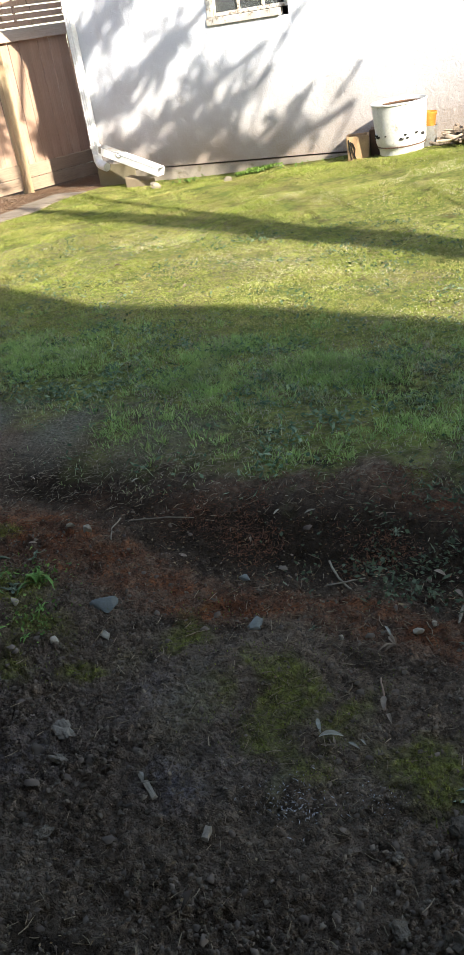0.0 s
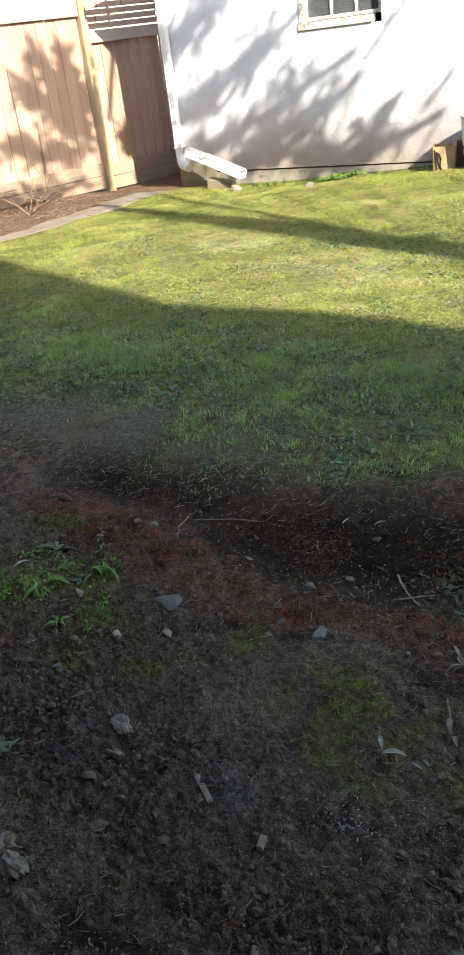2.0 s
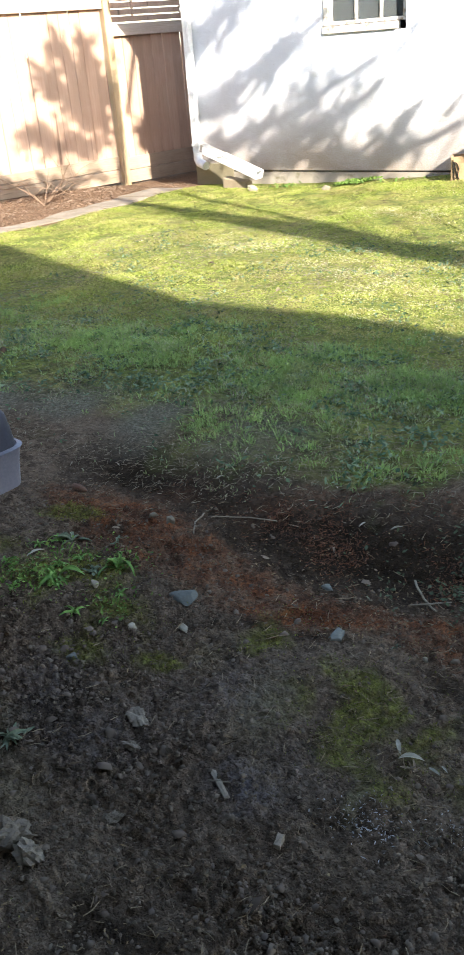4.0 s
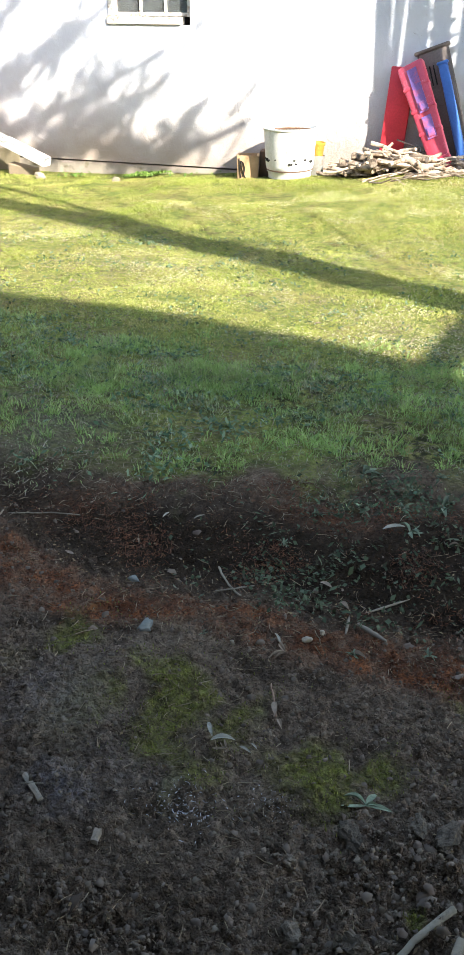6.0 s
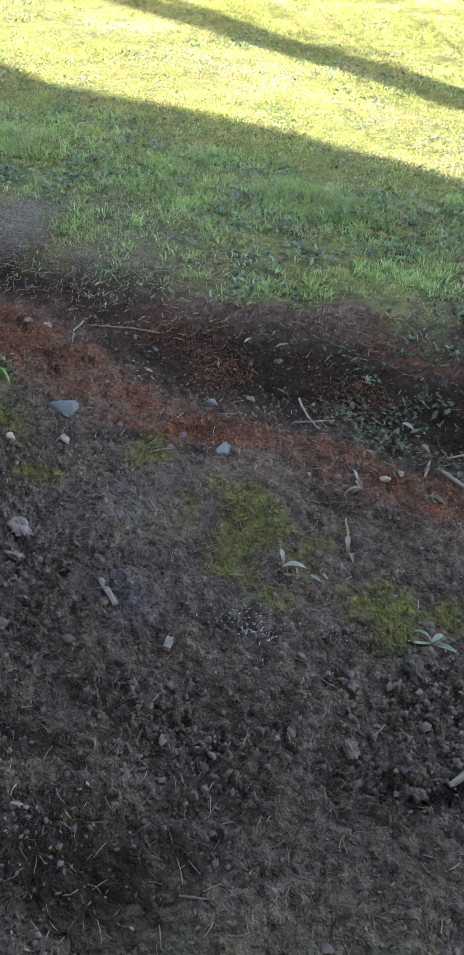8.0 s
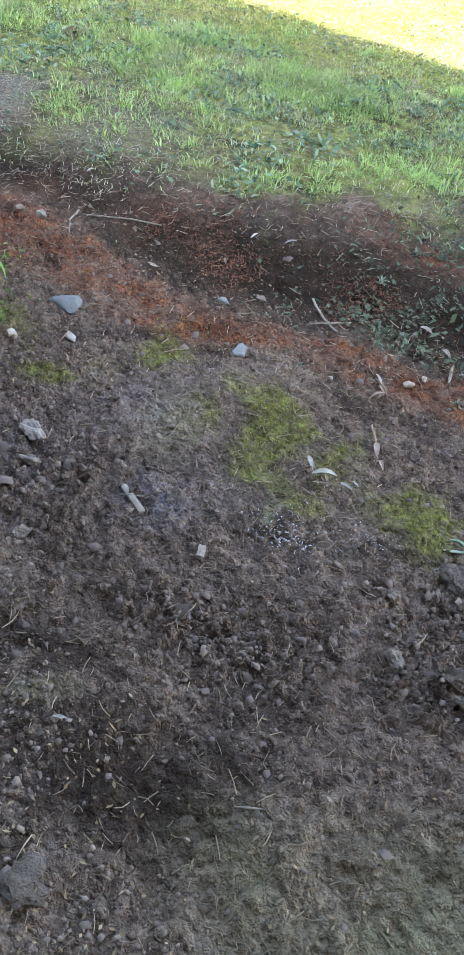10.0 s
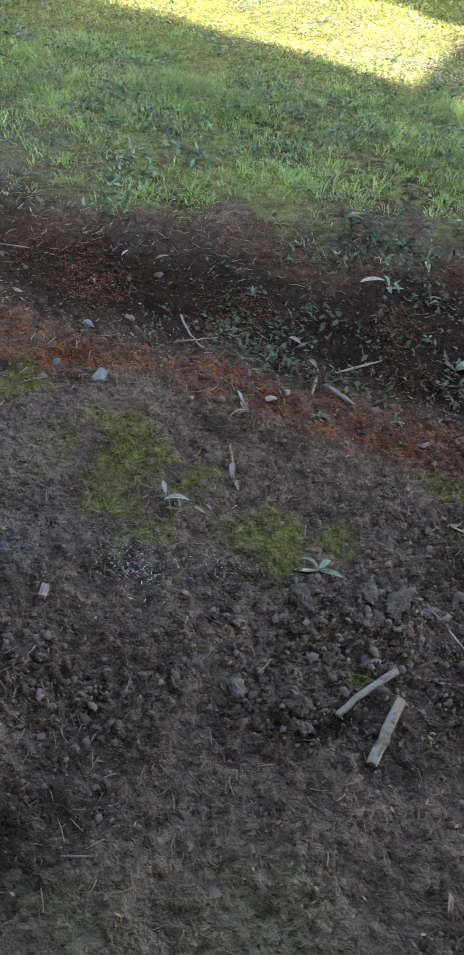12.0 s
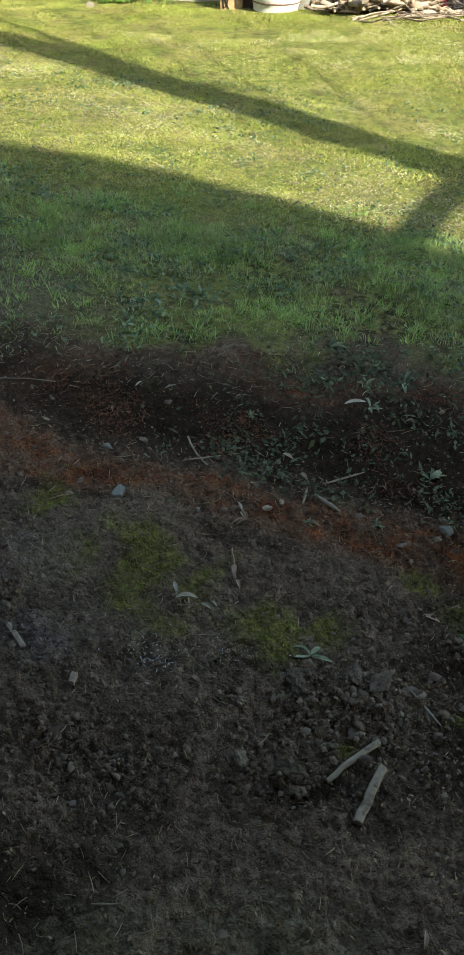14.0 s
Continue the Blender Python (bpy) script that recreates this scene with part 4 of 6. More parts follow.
def clay_box():
    x, y = -2.50, 8.86
    z = land_at(x, y - 0.1) - 0.012
    p = thing("clay_flue_tile", "tan clay flue tile with a black cable looped over it", "clay tile", pose(x, y, z, 0, 0, 14))
    bm = bmesh.new()
    o, i = 0.115, 0.092
    lo = [bm.verts.new((sx * k * 0.93, sy * k, 0)) for k in (o, i) for sx, sy in ((-1, -1), (1, -1), (1, 1), (-1, 1))]
    hi = [bm.verts.new((sx * k, sy * k, 0.235)) for k in (o, i) for sx, sy in ((-1, -1), (1, -1), (1, 1), (-1, 1))]
    for s in range(4):
        n = (s + 1) % 4
        bm.faces.new((lo[s], lo[n], hi[n], hi[s]))
        bm.faces.new((lo[4 + n], lo[4 + s], hi[4 + s], hi[4 + n]))
        bm.faces.new((hi[s], hi[n], hi[4 + n], hi[4 + s]))
        bm.faces.new((lo[n], lo[s], lo[4 + s], lo[4 + n]))
    bmesh.ops.bevel(bm, geom=list(bm.edges), offset=0.006, segments=2, affect="EDGES")
    part("tile", bm, M_TAN, p, smooth=40)
    loop = [(-0.09, -0.122, 0.21), (-0.085, -0.124, 0.12), (-0.07, -0.124, 0.02), (-0.04, -0.126, 0.05), (-0.03, -0.124, 0.12), (-0.05, -0.124, 0.17), (-0.075, -0.124, 0.19), (-0.06, -0.124, 0.10), (-0.02, -0.13, 0.015), (0.0, -0.15, 0.012)]
    part("cable", tube(loop, 0.006, 6), M_BLACK, p, "black cable", smooth=60)
    q = boxed(-0.09, 0.09, -0.1, 0.1, 0, 0.27, 0.01)
    tagged(part("rusty_can", q, M_RUST, None, at=pose(x + 0.19, y + 0.13, z, 0, 0, 8)), "dark rusty square can behind the drum", "can")


def stacked_pots():
    x, y = -1.80, 8.92
    z = land_at(x, y - 0.1) - 0.01
    g = tagged(part("zinc_pot", lathe([(0.004, 0.0), (0.072, 0.0), (0.076, 0.01), (0.084, 0.19), (0.088, 0.205), (0.080, 0.205), (0.07, 0.03), (0.004, 0.03)], 32), M_ZINC, None, smooth=40, at=pose(x, y, z, 0, 3, 0)), "dull grey metal pot holding an orange pot", "pot")
    tagged(part("terracotta_pot", lathe([(0.004, 0.0), (0.055, 0.0), (0.066, 0.17), (0.074, 0.18), (0.074, 0.205), (0.066, 0.205), (0.058, 0.17), (0.048, 0.02), (0.004, 0.02)], 32), M_TERRACOTTA, None, smooth=40, at=pose(x + 0.004, y, z + 0.125, 0, 4, 0)), "bright orange terracotta pot standing inside a zinc pot", "pot")
    return g


def branch_pile():
    rng = random.Random(21)
    x, y = -0.95, 8.72
    pile = thing("branch_pile", "heap of pale dry cut branches by the wall", "wood pile", pose(x, y, 0))
    for k in range(170):
        layer = rng.random()
        length = rng.uniform(0.22, 0.75) * (1.15 - 0.35 * layer)
        r = rng.choice((0.006, 0.008, 0.011, 0.015, 0.02, 0.028)) if k > 12 else rng.uniform(0.03, 0.046)
        cx, cy = rng.uniform(-0.62, 0.70) * (1 - 0.35 * layer), rng.uniform(-0.10, 0.24)
        base = land_at(x + cx, y + cy) + r * 0.8
        cz = base + layer * 0.16 * max(0.15, 1 - abs(cx + 0.02) / 0.95)
        a = rng.gauss(0.0, 0.5) if rng.random() < 0.62 else rng.uniform(-1.4, 1.4)
        tilt = rng.gauss(0, 0.14) if layer < 0.6 else rng.gauss(0, 0.2)
        way = Vector((math.cos(a) * math.cos(tilt), math.sin(a) * math.cos(tilt), math.sin(tilt)))
        side = way.cross(Vector((0, 0, 1))).normalized()
        bend = rng.uniform(-0.24, 0.24) * length
        pts = []
        for q in range(6):
            t = q / 5 - 0.5
            p = Vector((cx, cy, cz)) + way * length * t + side * (bend * (1 - 4 * t * t) + 0.07 * length * math.sin(7 * t + k)) + Vector([rng.uniform(-0.02, 0.02) for _ in range(3)])
            p.z = max(p.z, land_at(x + p.x, y + p.y) + r * 0.6)
            p.y = min(p.y, WALL_Y - y - r - 0.01)
            pts.append(p)
        part("branch", tube(pts, [r * (1.05 - 0.09 * q) for q in range(6)], 7, True, None, 0.10, rng), M_LOG, pile, smooth=50)
    for k in range(26):
        cx, cy = rng.uniform(-0.3, 1.1), rng.uniform(-0.5, -0.05)
        a, n = rng.gauss(0.1, 0.5), rng.uniform(0.25, 0.7)
        pts = [(cx + n * t * math.cos(a), cy + n * t * math.sin(a) + 0.05 * math.sin(3 * t + k), land_at(x + cx + n * t * math.cos(a), y + cy + n * t * math.sin(a)) + 0.012 + 0.12 * t * rng.random()) for t in (0, 0.35, 0.7, 1.0)]
        pts = [(a_, min(b_, WALL_Y - y - 0.03), c_) for a_, b_, c_ in pts]
        part("twig", tube(pts, [0.008, 0.007, 0.005, 0.003], 5), M_LOG, pile)


def leaning_tubs():
    """The plastic covers and bin that lean on the wall."""
    z0 = 0.28
    # red sheet standing behind the ribbed cover
    r = thing("red_sled", "bright red plastic sled leaning on the wall", "sled", pose(-1.09, 9.06, z0, -6, 3, 0))
    part("sheet", boxed(-0.10, 0.14, -0.02, 0.02, 0, 0.90, 0.015), M_RED, r, smooth=40)
    c = thing("red_cover", "faded red ribbed plastic cover with violet straps", "cover", pose(-0.47, 8.74, z0 - 0.06, -14, -27.5, -4))

    def narrowed(bm):
        for v in bm.verts:
            v.co.x *= 0.72 + 0.28 * v.co.z / 1.14
        return bm

    part("shell", narrowed(boxed(-0.13, 0.13, -0.05, 0.05, 0, 1.14, 0.03)), M_PINK, c, smooth=40)
    for z in (0.18, 0.46, 0.68, 0.90):
        part("rib", narrowed(boxed(-0.133, 0.133, -0.055, 0.05, z, z + 0.035, 0.008)), M_PINK, c, smooth=40)
    for za, zb in ((0.40, 0.62), (0.66, 1.08)):
        part("strap", boxed(-0.04, 0.055, -0.064, -0.05, za, zb, 0.004), M_PURPLE, c, "violet strap")
        part("buckle", boxed(-0.02, 0.045, -0.074, -0.06, za + 0.02, za + 0.10, 0.004), M_PURPLE, c, "violet buckle")
    d = thing("dark_bin", "dark grey slatted plastic bin lid leaning on the wall", "bin", pose(-0.40, 9.02, z0, -5, -20, 0))
    part("body", boxed(-0.14, 0.16, -0.02, 0.09, 0, 1.12, 0.03), M_DARKBIN, d, smooth=40)
    # black bars paint the dark of the open slots
    for k in range(4):
        part("slot", boxed(-0.12 + 0.035 * k, -0.108 + 0.035 * k, -0.028, -0.015, 0.80, 0.98, 0.003), M_BLACK, d)
    part("rim", boxed(-0.16, 0.18, -0.03, 0.10, 1.105, 1.14, 0.015), M_DARKBIN, d, smooth=40)
    b = thing("blue_tub", "narrow blue plastic tub leaning in a dark bin", "tub", pose(-0.37, 8.95, z0, -5, -20, 0))
    part("body", boxed(0.01, 0.10, -0.03, 0.03, 0, 0.98, 0.02), M_BLUE, b, smooth=40)
    part("rim", boxed(0.0, 0.11, -0.04, 0.035, 0.97, 1.0, 0.012), M_BLUE, b, smooth=40)


washer_drum()
clay_box()
stacked_pots()
branch_pile()
leaning_tubs()


# ---- play table ----
def play_table():
    """A plastic water table; its near corner stands over the leg."""
    t = thing("water_play_table", "dark slate and purple-grey plastic water table on maroon legs", "play table", pose(-1.635, 1.535, land_at(-1.74, 1.26) + 0.015, 0, 0, -11.5))
    lx, ly = -0.92, -0.62                                        # it reaches back from its corner

    def shell(levels, sides=6):
        bm = bmesh.new()
        rings = []
        for inset, z, rad in levels:
            ring = []
            for cx, cy, a0 in ((0 - inset - rad, 0 - inset - rad, 0), (lx + inset + rad, 0 - inset - rad, 90), (lx + inset + rad, ly + inset + rad, 180), (0 - inset - rad, ly + inset + rad, 270)):
                for s in range(sides + 1):
                    a = radians(a0 + 90 * s / sides)
                    ring.append(bm.verts.new((cx + rad * math.cos(a), cy + rad * math.sin(a), z)))
            rings.append(ring)
        n = len(rings[0])
        for a, b in zip(rings, rings[1:]):
            for s in range(n):
                bm.faces.new((a[s], a[(s + 1) % n], b[(s + 1) % n], b[s]))
        return bm, rings

    bm, rings = shell([(0.05, 0.425, 0.03), (0.02, 0.43, 0.04), (0.012, 0.50, 0.045), (0.004, 0.545, 0.045), (0.0, 0.552, 0.045), (0.012, 0.556, 0.04)])
    bm.faces.new(rings[0][::-1])
    part("basin", bm, M_GREYPL, t, "purplish grey outer basin", smooth=35)
    bm, rings = shell([(0.013, 0.552, 0.045), (0.018, 0.61, 0.045), (0.023, 0.645, 0.045), (0.030, 0.660, 0.045), (0.044, 0.669, 0.045), (0.065, 0.673, 0.042), (0.088, 0.676, 0.035), (0.093, 0.684, 0.033), (0.106, 0.684, 0.03), (0.112, 0.676, 0.028), (0.119, 0.650, 0.025), (0.131, 0.645, 0.022)])
    bm.faces.new(rings[-1])
    part("cover", bm, M_NAVY, t, "dark slate moulded top", smooth=35)
    bm, rings = shell([(0.1235, 0.6515, 0.024)])
    bm.faces.new(rings[0])
    part("water", bm, M_WATER, t, "thin film of rain water reflecting sky")
    for x, y in ((-0.062, -0.29), (lx + 0.065, -0.29), (-0.062, ly + 0.06), (lx + 0.065, ly + 0.06)):
        bm = bmesh.new()
        rows = []
        for z, w, d in ((-0.03, 0.041, 0.054), (0.0, 0.041, 0.054), (0.03, 0.041, 0.054), (0.43, 0.037, 0.046)):
            ring = []
            for s in range(24):
                a = math.tau * s / 24
                c, q = math.cos(a), math.sin(a)
                k = (abs(c) ** 5 + abs(q) ** 5) ** (-1 / 5)
                ring.append(bm.verts.new((x + w * c * k + (0.14 * max(z, 0) if x > -0.4 else -0.14 * max(z, 0)), y + d * q * k, z)))
            rows.append(ring)
        for a, b in zip(rows, rows[1:]):
            for s in range(24):
                bm.faces.new((a[s], a[(s + 1) % 24], b[(s + 1) % 24], b[s]))
        bm.faces.new(rows[0][::-1])
        bm.faces.new(rows[-1])
        part("leg", bm, M_BROWNPL, t, "maroon-brown tapered leg", smooth=35)


play_table()


# ---- trees and house that shade the garden ----
def back_along(x, y, z, k):
    """The place k metres towards the sun from a place in the light."""
    return Vector((x - SUN_TO.x * k, y - SUN_TO.y * k, z + math.tan(SUN_EL) * k))


def prism(profile, y0, y1):
    """An upright outline in x and z, drawn out along y."""
    bm = bmesh.new()
    f = [bm.verts.new((x, y1, z)) for x, z in profile]
    g = [bm.verts.new((x, y0, z)) for x, z in profile]
    bm.faces.new(f)
    bm.faces.new(g[::-1])
    for k in range(len(profile)):
        n = (k + 1) % len(profile)
        bm.faces.new((f[k], g[k], g[n], f[n]))
    bmesh.ops.recalc_face_normals(bm, faces=bm.faces)
    return bm


def house():
    """The unseen house whose roofline shades the near half of the garden."""
    h = thing("neighbour_house", "tall plain unseen house at the near end of the garden", "house")
    part("wall", prism([(3.0, -0.3), (3.0, 9.35), (5.75, 9.4), (6.85, 7.95), (8.3, 7.87), (9.05, 7.4), (9.6, 7.5), (10.7, 8.4), (11.8, 9.2), (19.0, 9.2), (19.0, -0.3)], -13.0, -2.05), M_SIDING, h)
    # wall and roof out of view, added to block the sky behind the camera
    part("wall", boxed(-16.0, 2.98, -9.0, -1.35, -0.3, 6.4), M_SIDING, h)
    part("roof", boxed(-16.2, 2.96, -9.2, -1.15, 6.42, 6.6, 0.02), M_SHINGLE, h)
    # unseen eave, added to keep sky light off the near soil
    part("eave", boxed(-9.0, 2.97, -1.34, 0.50, 2.72, 2.86, 0.02), M_SHINGLE, h, "low unseen eave added to block sky light")
    for (xa, za), (xb, zb) in (((2.8, 9.36), (5.72, 9.41)), ((5.8, 9.40), (6.87, 7.99)), ((6.95, 7.98), (8.3, 7.90)), ((8.36, 7.88), (9.04, 7.45)), ((9.65, 7.58), (11.8, 9.24)), ((11.85, 9.22), (19.3, 9.22))):
        part("roof", prism([(xa, za + 0.02), (xb, zb + 0.02), (xb, zb + 0.12), (xa, za + 0.12)], -13.2, -2.0), M_SHINGLE, h)


def bough(bm_wood, bm_leaf, a, b, r, rng, droop=0.1, twigs=26, spray=0.5, wild=0.33):
    a, b = Vector(a), Vector(b)
    pts = [a.lerp(b, q / 6) - Vector((0, 0, droop * math.sin(math.pi * q / 6))) + Vector([rng.uniform(-0.03, 0.03) for _ in range(3)]) for q in range(7)]
    tube(pts, [r * (1 - 0.8 * q / 6) for q in range(7)], 6, True, bm_wood)
    for k in range(twigs):
        t = rng.uniform(0.12, 1.0)
        i = min(int(t * 6), 5)
        p = pts[i].lerp(pts[i + 1], t * 6 - i)
        w = (b - a).normalized() * rng.uniform(0.6, 1.0) + Vector([rng.gauss(0, wild) for _ in range(3)])
        n = rng.uniform(0.3, 1.0) * spray * (1.15 - 0.6 * t)
        e = p + w.normalized() * n - Vector((0, 0, 0.1 * n))
        tube([p, p.lerp(e, 0.5) + Vector((0, 0, 0.02)), e], [0.010, 0.007, 0.003], 4, False, bm_wood)
        for _ in range(9):
            c = p.lerp(e, rng.uniform(0.25, 1.0))
            d = (w.normalized() + Vector([rng.gauss(0, 0.3) for _ in range(3)])).normalized() * rng.uniform(0.07, 0.15)
            s = d.cross(Vector([rng.gauss(0, 1) for _ in range(3)])).normalized() * 0.026
            v = [bm_leaf.verts.new(q) for q in (c, c + d * 0.5 + s, c + d, c + d * 0.5 - s)]
            bm_leaf.faces.new(v)


def shade_tree():
    rng = random.Random(40)
    t = thing("conifer", "leaning grey-barked conifer with sparse drooping boughs", "tree")
    foot, lean = Vector((5.64, 2.81, -0.1)), Vector((-0.2, -0.18, 1.0))
    trunk = [foot + lean * h for h in (0, 0.6, 2, 4, 6, 7.2, 8.5)]
    part("trunk", tube(trunk, [0.28, 0.23, 0.215, 0.20, 0.19, 0.17, 0.05], 14, True, None, 0.04, rng), M_BARK, t, smooth=60)
    wood, leaf = bmesh.new(), bmesh.new()
    for wall_a, wall_b, k in (((-5.85, 9.2, 0.35), (-3.55, 9.2, 1.25), 10.2), ((-5.75, 9.2, 0.85), (-4.0, 9.2, 1.75), 10.0), ((-5.0, 9.2, 0.30), (-3.5, 9.2, 1.02), 9.6), ((-4.2, 9.2, 0.25), (-2.65, 9.2, 0.55), 9.2),
                              ((-6.0, 9.2, 1.45), (-4.9, 9.2, 2.1), 10.4), ((-7.62, 8.66, 1.30), (-7.28, 9.52, 0.70), 12.0), ((-7.52, 8.92, 1.55), (-7.28, 9.52, 0.85), 11.6), ((-7.38, 9.25, 1.50), (-7.28, 9.52, 0.80), 11.4), ((-7.45, 9.10, 1.10), (-7.28, 9.52, 0.50), 11.8), ((-7.72, 8.40, 0.70), (-7.32, 9.42, 0.45), 12.0), ((-8.30, 6.90, 0.40), (-7.75, 8.30, 0.10), 11.8), ((-7.85, 8.05, 0.05), (-7.40, 9.20, 0.10), 11.8)):
        a, b = back_along(*wall_a, 0.66 * k), back_along(*wall_b, 0.66 * k)
        start = foot + lean * (b.z - 0.6)
        bough(wood, leaf, b, a, 0.035, rng, 0.10, 80, 0.56)
        tube([start, start.lerp(b, 0.5) + Vector((0, 0, 0.1)), b], [0.014, 0.012, 0.012], 6, False, wood)
    limb = [back_along(0.29, 6.7, 0, 6.2), back_along(0.08, 5.4, 0, 5.95), back_along(-0.15, 4.2, 0, 5.7), back_along(-0.41, 3.4, 0, 5.5)]
    tube(limb, [0.06, 0.07, 0.07, 0.06], 8, True, wood)
    for line, r in ((((-7.28, 9.50, -0.1), (-7.275, 9.53, 0.5), (-7.27, 9.55, 1.1)), 0.06), (((-7.22, 9.70, 0.75), (-7.17, 9.82, 1.2), (-7.10, 9.98, 1.75)), 0.035)):
        tube([back_along(*p, 7.6) for p in line], r, 8, True, wood)
    for _ in range(170):
        h = rng.uniform(2.2, 8.0)
        p, w = foot + lean * h, Vector((rng.gauss(0, 1), rng.gauss(0, 1), rng.gauss(0.3, 0.4))).normalized()
        e = p + w * rng.uniform(0.22, 0.42)
        tube([p, e], [0.008, 0.003], 4, False, wood)
        for _ in range(7):
            c = p.lerp(e, rng.uniform(0.5, 1.0))
            d = (w + Vector([rng.gauss(0, 0.5) for _ in range(3)])).normalized() * rng.uniform(0.05, 0.10)
            q = d.cross(Vector([rng.gauss(0, 1) for _ in range(3)])).normalized() * 0.02
            leaf.faces.new([leaf.verts.new(v) for v in (c, c + d * 0.5 + q, c + d, c + d * 0.5 - q)])
    part("limbs", wood, M_BARK, t)
    part("needles", leaf, M_BOUGH, t)


def stem_tree():
    rng = random.Random(41)
    t = thing("multi_stem_tree", "several slim upright stems under a dense crown", "tree")
    stems = ((-1.330, -1.245, 8.6, 0.019), (-1.255, -1.200, 8.9, 0.033), (-1.172, -1.130, 9.3, 0.009), (-1.118, -1.150, 8.7, 0.028), (-0.96, -0.965, 9.1, 0.06), (-0.89, -0.86, 8.8, 0.03), (-0.72, -0.68, 9.0, 0.05), (-0.40, -0.38, 8.8, 0.09))
    for high, low, k, r in stems:
        pts = [back_along(low + (high - low) * (z - 0.46) / 1.28 + 0.012 * math.sin(2.3 * z + k), 9.2, z, k / 4) for z in (-1.25, -0.8, -0.4, 0.0, 0.8, 1.6, 2.4, 3.4)]
        part("stem", tube(pts, [r * 1.3, r * 1.2, r * 1.1, r, r, r * 0.95, r * 0.9, r * 0.7], 9), M_BARK, t, smooth=60)
    leaf = bmesh.new()
    for _ in range(8200):
        x, z = rng.uniform(-0.84, 3.2), rng.uniform(0.9, 3.6)
        if x < -0.3 and rng.random() < 0.35 + 0.6 * math.sin(11 * x + 5 * z):
            continue
        c = back_along(x, 9.2, z, rng.uniform(1.9, 2.8))
        d = Vector([rng.gauss(0, 1) for _ in range(3)]).normalized() * rng.uniform(0.05, 0.10)
        s = d.cross(Vector([rng.gauss(0, 1) for _ in range(3)])).normalized() * 0.025
        leaf.faces.new([leaf.verts.new(q) for q in (c, c + d * 0.5 + s, c + d, c + d * 0.5 - s)])
    part("crown", leaf, M_BOUGH, t)


house()
shade_tree()
stem_tree()


# ---- lawn, litter and small growth ----
def scatter(rng, n, x0, x1, y0, y1, weight):
    """Places over the plan, kept with the chance that weight gives."""
    x, y = rng.uniform(x0, x1, n), rng.uniform(y0, y1, n)
    keep = rng.uniform(0, 1, n) < weight(x, y)
    return x[keep], y[keep]


def blades(rng, x, y, length, width, lean, z0=None, heading=None):
    """One bent blade of three triangles at each place."""
    n = len(x)
    z = land(x, y) if z0 is None else z0
    a, b = rng.uniform(0, math.tau, n) if heading is None else heading, rng.uniform(0, math.tau, n)
    dx, dy = np.cos(a), np.sin(a)
    sx, sy = np.cos(b) * width / 2, np.sin(b) * width / 2
    tip = length * lean
    up = length * np.sqrt(np.clip(1 - lean**2, 0.02, 1))
    base = np.stack([x, y, z - 0.004], 1)
    mid = np.stack([x + dx * tip * 0.35, y + dy * tip * 0.35, z + up * 0.62], 1)
    end = np.stack([x + dx * tip, y + dy * tip, z + up], 1)
    s = np.stack([sx, sy, 0 * sx], 1)
    v = np.stack([base - s, base + s, mid - s * 0.8, mid + s * 0.8, end], 1).reshape(-1, 3)
    k = (np.arange(n) * 5)[:, None]
    tris = np.stack([k + (0, 1, 3), k + (0, 3, 2), k + (2, 3, 4)], 1).reshape(-1, 3)
    return v, tris


def tufts(rng, x, y, most, spread_to, lo, hi):
    """Bunches of blades that lean outwards from each place."""
    count = rng.randint(max(most // 3, 3), most + 1, len(x))
    bx, by = np.repeat(x, count), np.repeat(y, count)
    n = len(bx)
    size = np.repeat(rng.uniform(0.6, 1.25, len(x)), count)
    away = rng.uniform(0, math.tau, n)
    far = np.sqrt(rng.uniform(0, 1, n)) * spread_to * size
    lean = np.clip(0.35 + 0.55 * far / (spread_to * size) + rng.normal(0, 0.15, n), 0.1, 0.97)
    return blades(rng, bx + far * np.cos(away), by + far * np.sin(away), rng.uniform(lo, hi, n) * size, rng.uniform(0.0026, 0.0050, n), lean, None, away + rng.normal(0, 0.5, n))


def flat_bits(rng, x, y, length, width, lift=0.004, curl=0.25):
    """A small curled scrap of two triangles at each place."""
    n = len(x)
    z = land(x, y) + lift
    a = rng.uniform(0, math.tau, n)
    u = np.stack([np.cos(a), np.sin(a), rng.normal(0, curl, n)], 1) * length[:, None] / 2
    w = np.stack([-np.sin(a), np.cos(a), rng.normal(0, curl, n)], 1) * width[:, None] / 2
    c = np.stack([x, y, z], 1)
    v = np.stack([c - u, c + w, c + u, c - w + (0, 0, 0.002)], 1).reshape(-1, 3)
    k = (np.arange(n) * 4)[:, None]
    return v, np.stack([k + (0, 1, 2), k + (0, 2, 3)], 1).reshape(-1, 3)


